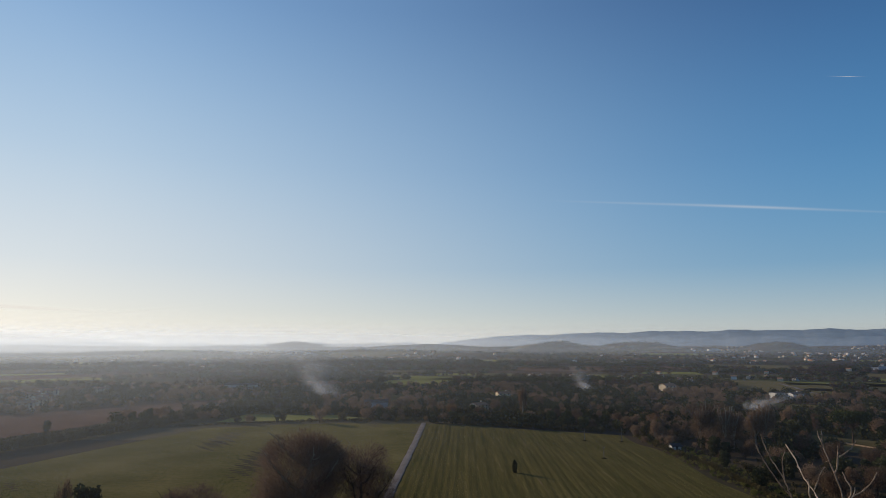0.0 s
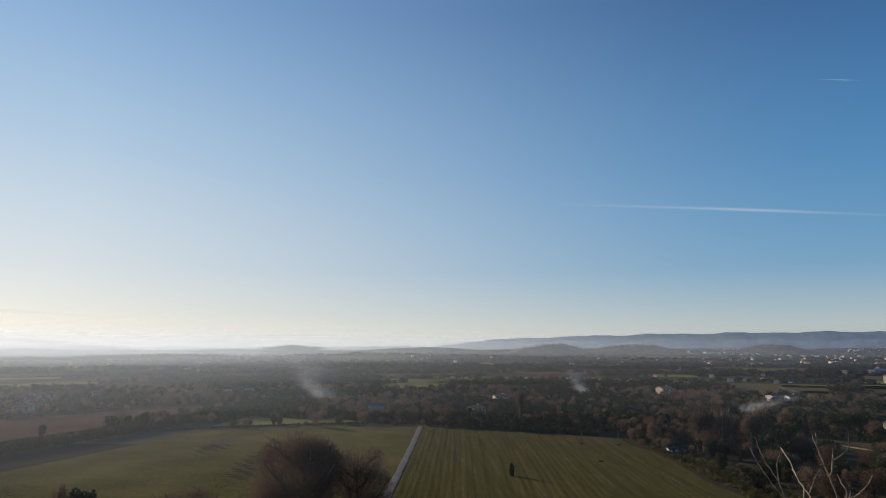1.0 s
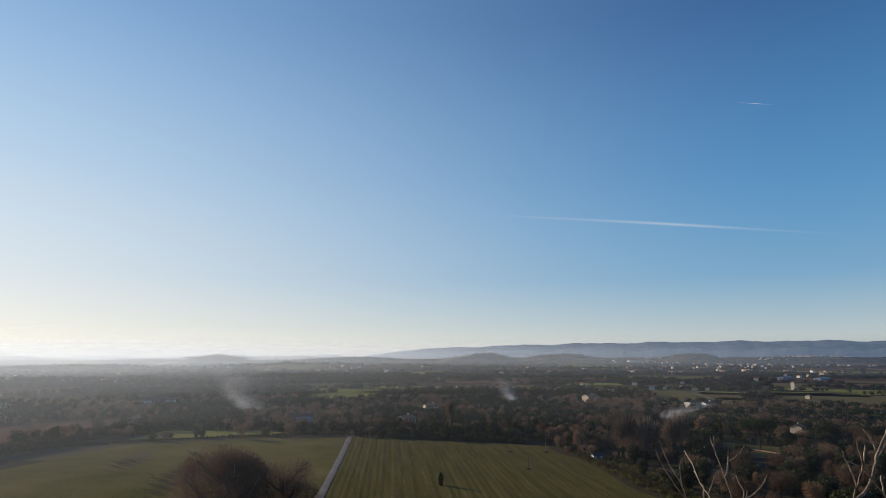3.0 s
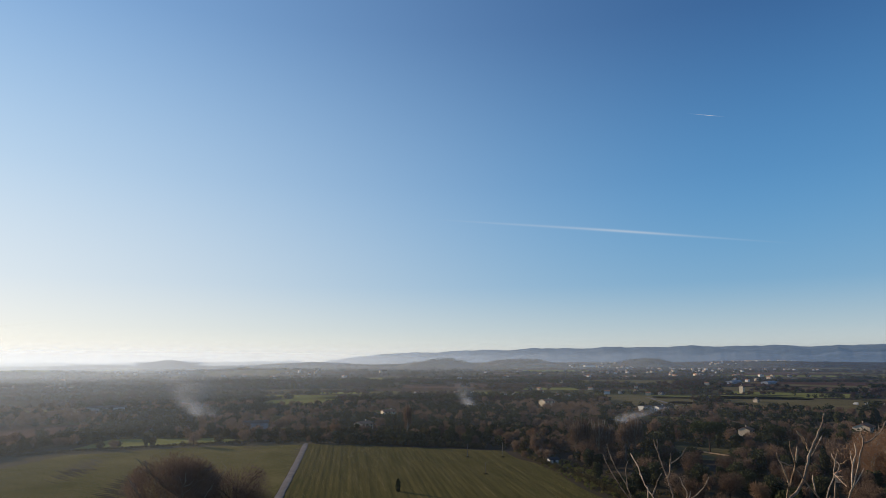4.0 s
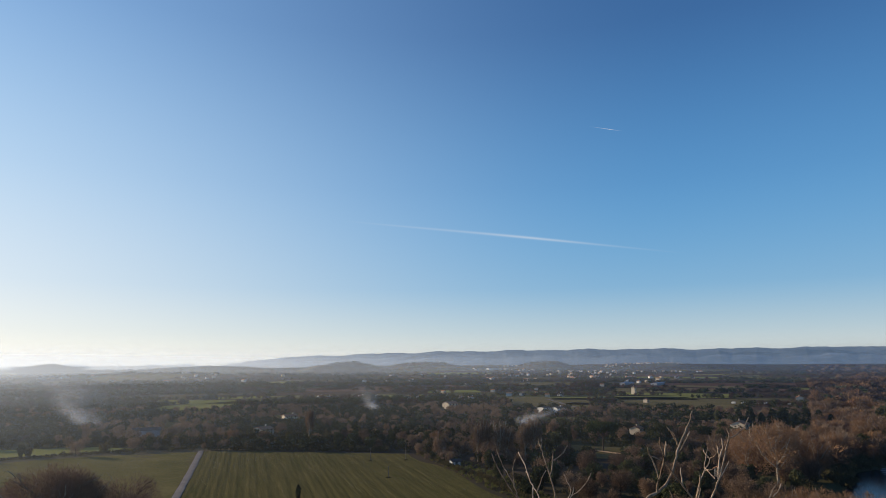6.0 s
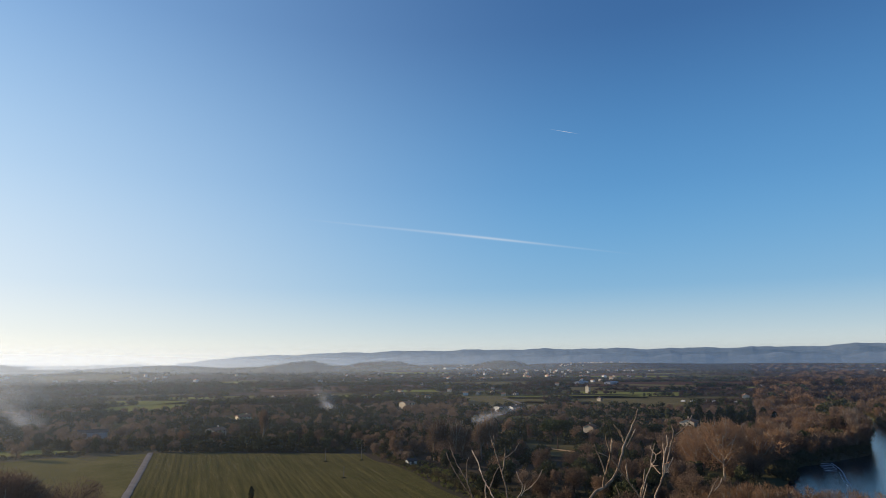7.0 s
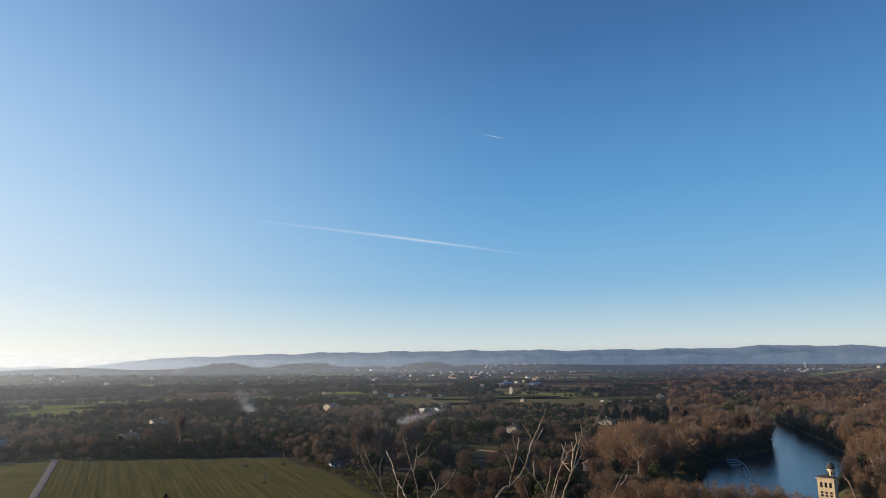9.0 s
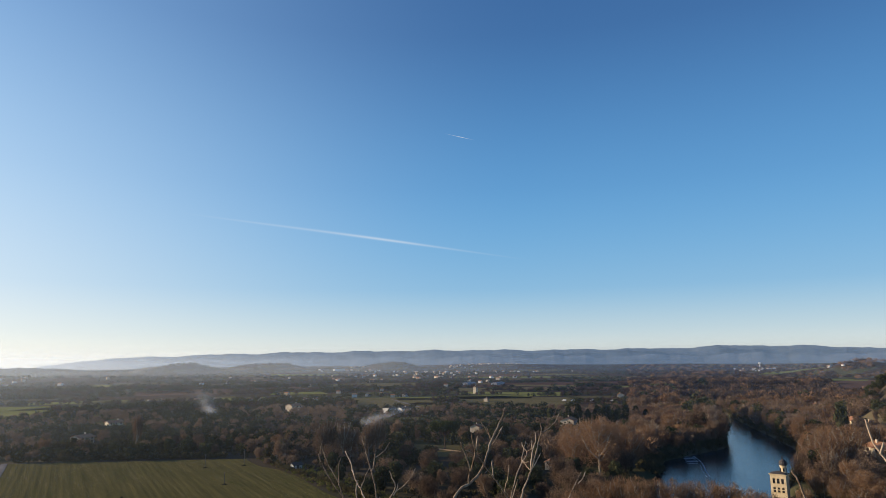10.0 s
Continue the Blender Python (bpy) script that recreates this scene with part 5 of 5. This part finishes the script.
def weir():
    """A low sill slanting across the river, with lines of broken white water below it."""
    root = new("weir")
    a, b = np.array((281.0, 221.5)), np.array((237.5, 178.5))
    along = unit(b - a)
    turn = math.degrees(math.atan2(along[1], along[0]))
    rng = np.random.default_rng(91)
    for i in range(2):
        bm = bmesh.new()
        for j in range(34):
            t = j / 33
            if rng.random() < 0.1 + 0.5 * i:
                continue
            box(bm, 60 * t + rng.normal(0, 0.3), -1.3 * i + 0.9 * math.sin(t * 5), 0.02 * rng.random(), rng.uniform(1.2, 2.6), rng.uniform(0.2, 0.55), 0.1, bevel=0.03)
        part("sill", bm, M["foam"], root)
    # short steps of broken water beside the upper end
    for i in range(5):
        bm = boxes((0, 0, 0, 6.0 - 0.5 * i, 0.5, 0.1), (1.2, 0.6, 0.01, 3.0, 0.25, 0.08), bevel=0.03)
        bm.transform(pose(3 + 5.2 * i, -3.0, 0.02, 0, 0, -97 + 3 * i))
        part("step", bm, M["foam"], root)
    root.matrix_basis = pose(a[0], a[1], -1.97, 0, 0, turn)
    tagged(root, "low stepped weir with white water across the river", "weir")


weir()


# ---- the tree below the viewpoint ----
def limb(points, r0, r1, rng, knots=3):
    """A crooked limb: the points joined with small bends and swellings at the buds."""
    P = np.array(points, float)
    seg = np.concatenate([[0], np.cumsum(np.linalg.norm(np.diff(P, axis=0), axis=1))])
    n = max(6, int(seg[-1] / 0.02))
    t = np.linspace(0, seg[-1], n)
    c = np.stack([np.interp(t, seg, P[:, i]) for i in range(3)], 1)
    c[1:-1] = (c[:-2] + 2 * c[1:-1] + c[2:]) / 4
    c[1:-1] += rng.normal(0, 0.0014, (n - 2, 3))
    r = (r0 + (r1 - r0) * t / seg[-1])
    r *= 1 + 0.3 * (np.sin(t * 75 + rng.uniform(0, 6)) > 0.72) + rng.normal(0, 0.04, n)
    r[-1] *= 0.45
    r[-2] *= 1.1
    return np.concatenate([c, r[:, None]], 1)


def fig_tree():
    rng = np.random.default_rng(12)
    root = new("fig_tree")

    def bough(points, r0, r1, parent=root, name="branch"):
        main = limb(points, r0, r1, rng)
        stems = [main]
        # short spurs at the buds
        for k in range(3, len(main) - 2, 3):
            if main[k, 3] < 0.012 and rng.random() < 0.4:
                way = unit(main[k + 1, :3] - main[k - 1, :3]) + rng.normal(0, 0.6, 3)
                tip = main[k, :3] + unit(way) * rng.uniform(0.008, 0.026)
                stems.append(np.array([(*main[k, :3], main[k, 3] * 0.6), (*((main[k, :3] + tip) / 2), main[k, 3] * 0.55), (*tip, main[k, 3] * 0.4)]))
        V, F = tubes(stems, 7)
        return child(name, mesh_from(name, V, F, M["branch"], smooth=True), parent)

    foot = float(land(2.7, 3.6))
    bough([(2.7, 3.6, foot - 0.2), (2.68, 3.62, foot + 1.2), (2.66, 3.6, 41.6), (2.62, 3.58, 42.6)], 0.08, 0.045, name="trunk")
    bough_1 = bough([(2.62, 3.58, 42.45), (2.05, 3.35, 43.44), (1.702, 3.203, 44.241), (1.674, 3.215, 44.289), (1.645, 3.227, 44.324), (1.611, 3.241, 44.378), (1.573, 3.255, 44.452), (1.552, 3.264, 44.511)], 0.0059, 0.0026)
    bough_2 = bough([(2.62, 3.58, 42.45), (2.04, 3.35, 43.44), (1.685, 3.210, 44.241), (1.666, 3.198, 44.302), (1.644, 3.187, 44.358), (1.618, 3.177, 44.396), (1.578, 3.173, 44.452), (1.549, 3.164, 44.508), (1.525, 3.154, 44.575)], 0.0062, 0.0024)
    bough([(1.659, 3.221, 44.352), (1.653, 3.223, 44.386), (1.652, 3.224, 44.435), (1.667, 3.217, 44.483)], 0.0029, 0.0022, bough_2, "twig")
    bough_3 = bough([(2.62, 3.58, 42.45), (2.09, 3.27, 43.45), (1.757, 3.073, 44.257), (1.764, 3.117, 44.282), (1.756, 3.167, 44.321), (1.755, 3.215, 44.358), (1.756, 3.261, 44.387), (1.769, 3.302, 44.420), (1.767, 3.350, 44.455), (1.766, 3.397, 44.491)], 0.0066, 0.0024)
    bough([(1.715, 3.092, 44.258), (1.706, 3.096, 44.284), (1.703, 3.097, 44.329), (1.705, 3.096, 44.371)], 0.0034, 0.0028, bough_3, "twig")
    bough([(1.723, 3.088, 44.334), (1.734, 3.083, 44.360), (1.750, 3.076, 44.407), (1.769, 3.067, 44.443)], 0.0029, 0.0022, bough_3, "twig")
    bough_4 = bough([(2.62, 3.58, 42.45), (2.02, 3.05, 43.49), (1.654, 2.732, 44.326), (1.652, 2.741, 44.358), (1.650, 2.749, 44.391), (1.645, 2.760, 44.433), (1.637, 2.771, 44.473), (1.634, 2.780, 44.496), (1.624, 2.793, 44.535), (1.614, 2.805, 44.587), (1.606, 2.817, 44.633)], 0.0077, 0.0026)
    bough([(1.620, 2.810, 44.581), (1.622, 2.809, 44.613), (1.619, 2.811, 44.635)], 0.0024, 0.0022, bough_4, "twig")
    bough([(1.625, 2.746, 44.476), (1.635, 2.741, 44.493), (1.639, 2.739, 44.532), (1.641, 2.738, 44.585)], 0.0033, 0.0024, bough_4, "twig")
    bough([(1.641, 2.739, 44.541), (1.672, 2.736, 44.555), (1.696, 2.736, 44.575), (1.718, 2.738, 44.606)], 0.0028, 0.0024, bough_4, "twig")
    bough_5 = bough([(2.62, 3.58, 42.45), (2.29, 3.54, 43.38), (2.091, 3.516, 44.143), (2.111, 3.506, 44.185), (2.124, 3.499, 44.201), (2.139, 3.491, 44.233), (2.137, 3.492, 44.266), (2.118, 3.502, 44.299), (2.106, 3.508, 44.338)], 0.0070, 0.0026)
    bough([(2.129, 3.496, 44.195), (2.147, 3.487, 44.227), (2.152, 3.484, 44.266)], 0.0031, 0.0024, bough_5, "twig")
    bough([(2.147, 3.513, 44.206), (2.187, 3.501, 44.233), (2.218, 3.494, 44.263), (2.258, 3.482, 44.306), (2.272, 3.483, 44.340)], 0.0029, 0.0026, bough_5, "twig")
    bough_6 = bough([(2.62, 3.58, 42.45), (2.20, 2.92, 43.50), (1.936, 2.521, 44.330), (1.967, 2.536, 44.366), (2.006, 2.546, 44.395), (2.064, 2.543, 44.415), (2.103, 2.552, 44.437), (2.143, 2.560, 44.472), (2.170, 2.576, 44.508), (2.197, 2.593, 44.549), (2.228, 2.606, 44.596), (2.263, 2.617, 44.631), (2.299, 2.628, 44.670), (2.331, 2.640, 44.706), (2.357, 2.657, 44.747)], 0.0142, 0.0040)
    bough([(2.296, 2.702, 44.583), (2.263, 2.664, 44.608), (2.217, 2.635, 44.646), (2.169, 2.607, 44.683)], 0.0040, 0.0028, bough_6, "twig")
    bough([(2.231, 2.625, 44.618), (2.242, 2.648, 44.635), (2.248, 2.674, 44.649)], 0.0028, 0.0024, bough_6, "twig")
    bough([(2.272, 2.657, 44.563), (2.324, 2.669, 44.613), (2.363, 2.690, 44.648)], 0.0030, 0.0026, bough_6, "twig")
    bough_7 = bough([(2.004, 2.478, 44.426), (1.994, 2.454, 44.477), (1.992, 2.426, 44.510), (1.987, 2.399, 44.552), (1.976, 2.376, 44.584), (1.951, 2.362, 44.625), (1.934, 2.344, 44.673)], 0.0050, 0.0028)
    bough([(1.976, 2.376, 44.587), (1.975, 2.364, 44.621), (1.972, 2.354, 44.653)], 0.0032, 0.0026, bough_7, "twig")
    bough([(1.981, 2.433, 44.493), (1.950, 2.409, 44.545), (1.916, 2.388, 44.591), (1.886, 2.364, 44.631)], 0.0032, 0.0024, bough_7, "twig")
    bough_8 = bough([(2.62, 3.58, 42.45), (2.48, 3.03, 43.45), (2.400, 2.687, 44.249), (2.347, 2.644, 44.299), (2.284, 2.607, 44.357), (2.215, 2.575, 44.418), (2.147, 2.541, 44.474), (2.076, 2.509, 44.541), (1.990, 2.487, 44.575)], 0.0075, 0.0026)
    bough([(2.348, 2.664, 44.315), (2.343, 2.647, 44.355), (2.346, 2.624, 44.404), (2.339, 2.609, 44.463)], 0.0032, 0.0026, bough_8, "twig")
    bough([(2.244, 2.616, 44.413), (2.241, 2.618, 44.442), (2.240, 2.619, 44.493)], 0.0030, 0.0024, bough_8, "twig")
    bough([(2.256, 2.668, 44.269), (2.241, 2.679, 44.332), (2.222, 2.693, 44.383)], 0.0026, 0.0022, bough_8, "twig")
    bough_9 = bough([(2.62, 3.58, 42.45), (2.92, 3.55, 43.30), (3.109, 3.530, 44.011), (3.131, 3.532, 44.064), (3.154, 3.533, 44.130), (3.190, 3.524, 44.189), (3.216, 3.522, 44.244), (3.242, 3.521, 44.299), (3.266, 3.520, 44.360), (3.289, 3.521, 44.423), (3.316, 3.518, 44.492), (3.322, 3.533, 44.523), (3.330, 3.546, 44.555)], 0.0129, 0.0034)
    bough([(3.335, 3.541, 44.489), (3.380, 3.553, 44.492), (3.431, 3.559, 44.515), (3.487, 3.560, 44.552), (3.534, 3.569, 44.613)], 0.0040, 0.0026, bough_9, "twig")
    bough([(3.207, 3.517, 44.244), (3.233, 3.534, 44.323), (3.261, 3.550, 44.383), (3.300, 3.558, 44.431), (3.312, 3.586, 44.487)], 0.0046, 0.0030, bough_9, "twig")
    bough([(3.249, 3.547, 44.371), (3.248, 3.548, 44.442)], 0.0032, 0.0028, bough_9, "twig")
    bough([(3.210, 3.515, 44.245), (3.241, 3.511, 44.275), (3.269, 3.509, 44.316), (3.295, 3.510, 44.353)], 0.0032, 0.0026, bough_9, "twig")
    bough_10 = bough([(2.62, 3.58, 42.45), (3.15, 3.92, 43.21), (3.477, 4.130, 43.873), (3.516, 4.154, 43.957), (3.568, 4.169, 44.050), (3.613, 4.188, 44.116), (3.665, 4.202, 44.168), (3.695, 4.233, 44.207), (3.732, 4.258, 44.261), (3.776, 4.278, 44.332)], 0.0099, 0.0032)
    bough([(3.716, 4.262, 44.161), (3.768, 4.268, 44.212), (3.799, 4.292, 44.245), (3.793, 4.344, 44.269), (3.809, 4.379, 44.305)], 0.0040, 0.0030, bough_10, "twig")
    bough([(3.783, 4.273, 44.245), (3.756, 4.166, 44.290)], 0.0032, 0.0028, bough_10, "twig")
    bough([(3.685, 4.222, 44.191), (3.613, 4.088, 44.173), (3.545, 3.951, 44.158)], 0.0032, 0.0032, bough_10, "twig")
    bough([(3.714, 4.263, 44.157), (3.719, 4.228, 44.167), (3.729, 4.188, 44.178)], 0.0028, 0.0026, bough_10, "twig")
    bough([(3.549, 4.201, 43.891), (3.575, 4.181, 43.975), (3.592, 4.168, 44.056)], 0.0040, 0.0032, bough_10, "twig")
    bough_11 = bough([(2.62, 3.58, 42.45), (3.28, 3.66, 43.24), (3.681, 3.706, 43.914), (3.717, 3.707, 43.972), (3.762, 3.701, 44.043), (3.801, 3.698, 44.094), (3.841, 3.696, 44.148)], 0.0084, 0.0034)
    bough([(3.821, 3.714, 44.061), (3.885, 3.723, 44.103), (3.933, 3.747, 44.138)], 0.0034, 0.0030, bough_11, "twig")
    tagged(root, "leafless fig tree with pale knobbly branches on a slope", "tree")


def slope_tree():
    rng = np.random.default_rng(13)
    root = new("young_tree")
    foot = float(land(4.3, 2.0))

    def bough(points, r0, r1, name="branch"):
        V, F = tubes([limb(points, r0, r1, rng)], 7)
        child(name, mesh_from(name, V, F, M["branch"], smooth=True), root)

    bough([(4.3, 2.0, foot - 0.2), (4.28, 2.0, 41), (4.25, 1.98, 43.2)], 0.036, 0.018, "trunk")
    bough([(4.25, 1.98, 43.1), (4.11, 2.10, 44.16), (4.09, 2.13, 44.29), (4.08, 2.16, 44.34)], 0.011, 0.005)
    bough([(4.25, 1.98, 43.1), (4.31, 1.72, 44.39), (4.28, 1.79, 44.53), (4.27, 1.81, 44.65)], 0.012, 0.0045)
    bough([(4.29, 1.76, 44.46), (4.30, 1.74, 44.53)], 0.005, 0.0035, "twig")
    tagged(root, "young leafless tree with pale slender stems", "tree")


fig_tree()
slope_tree()
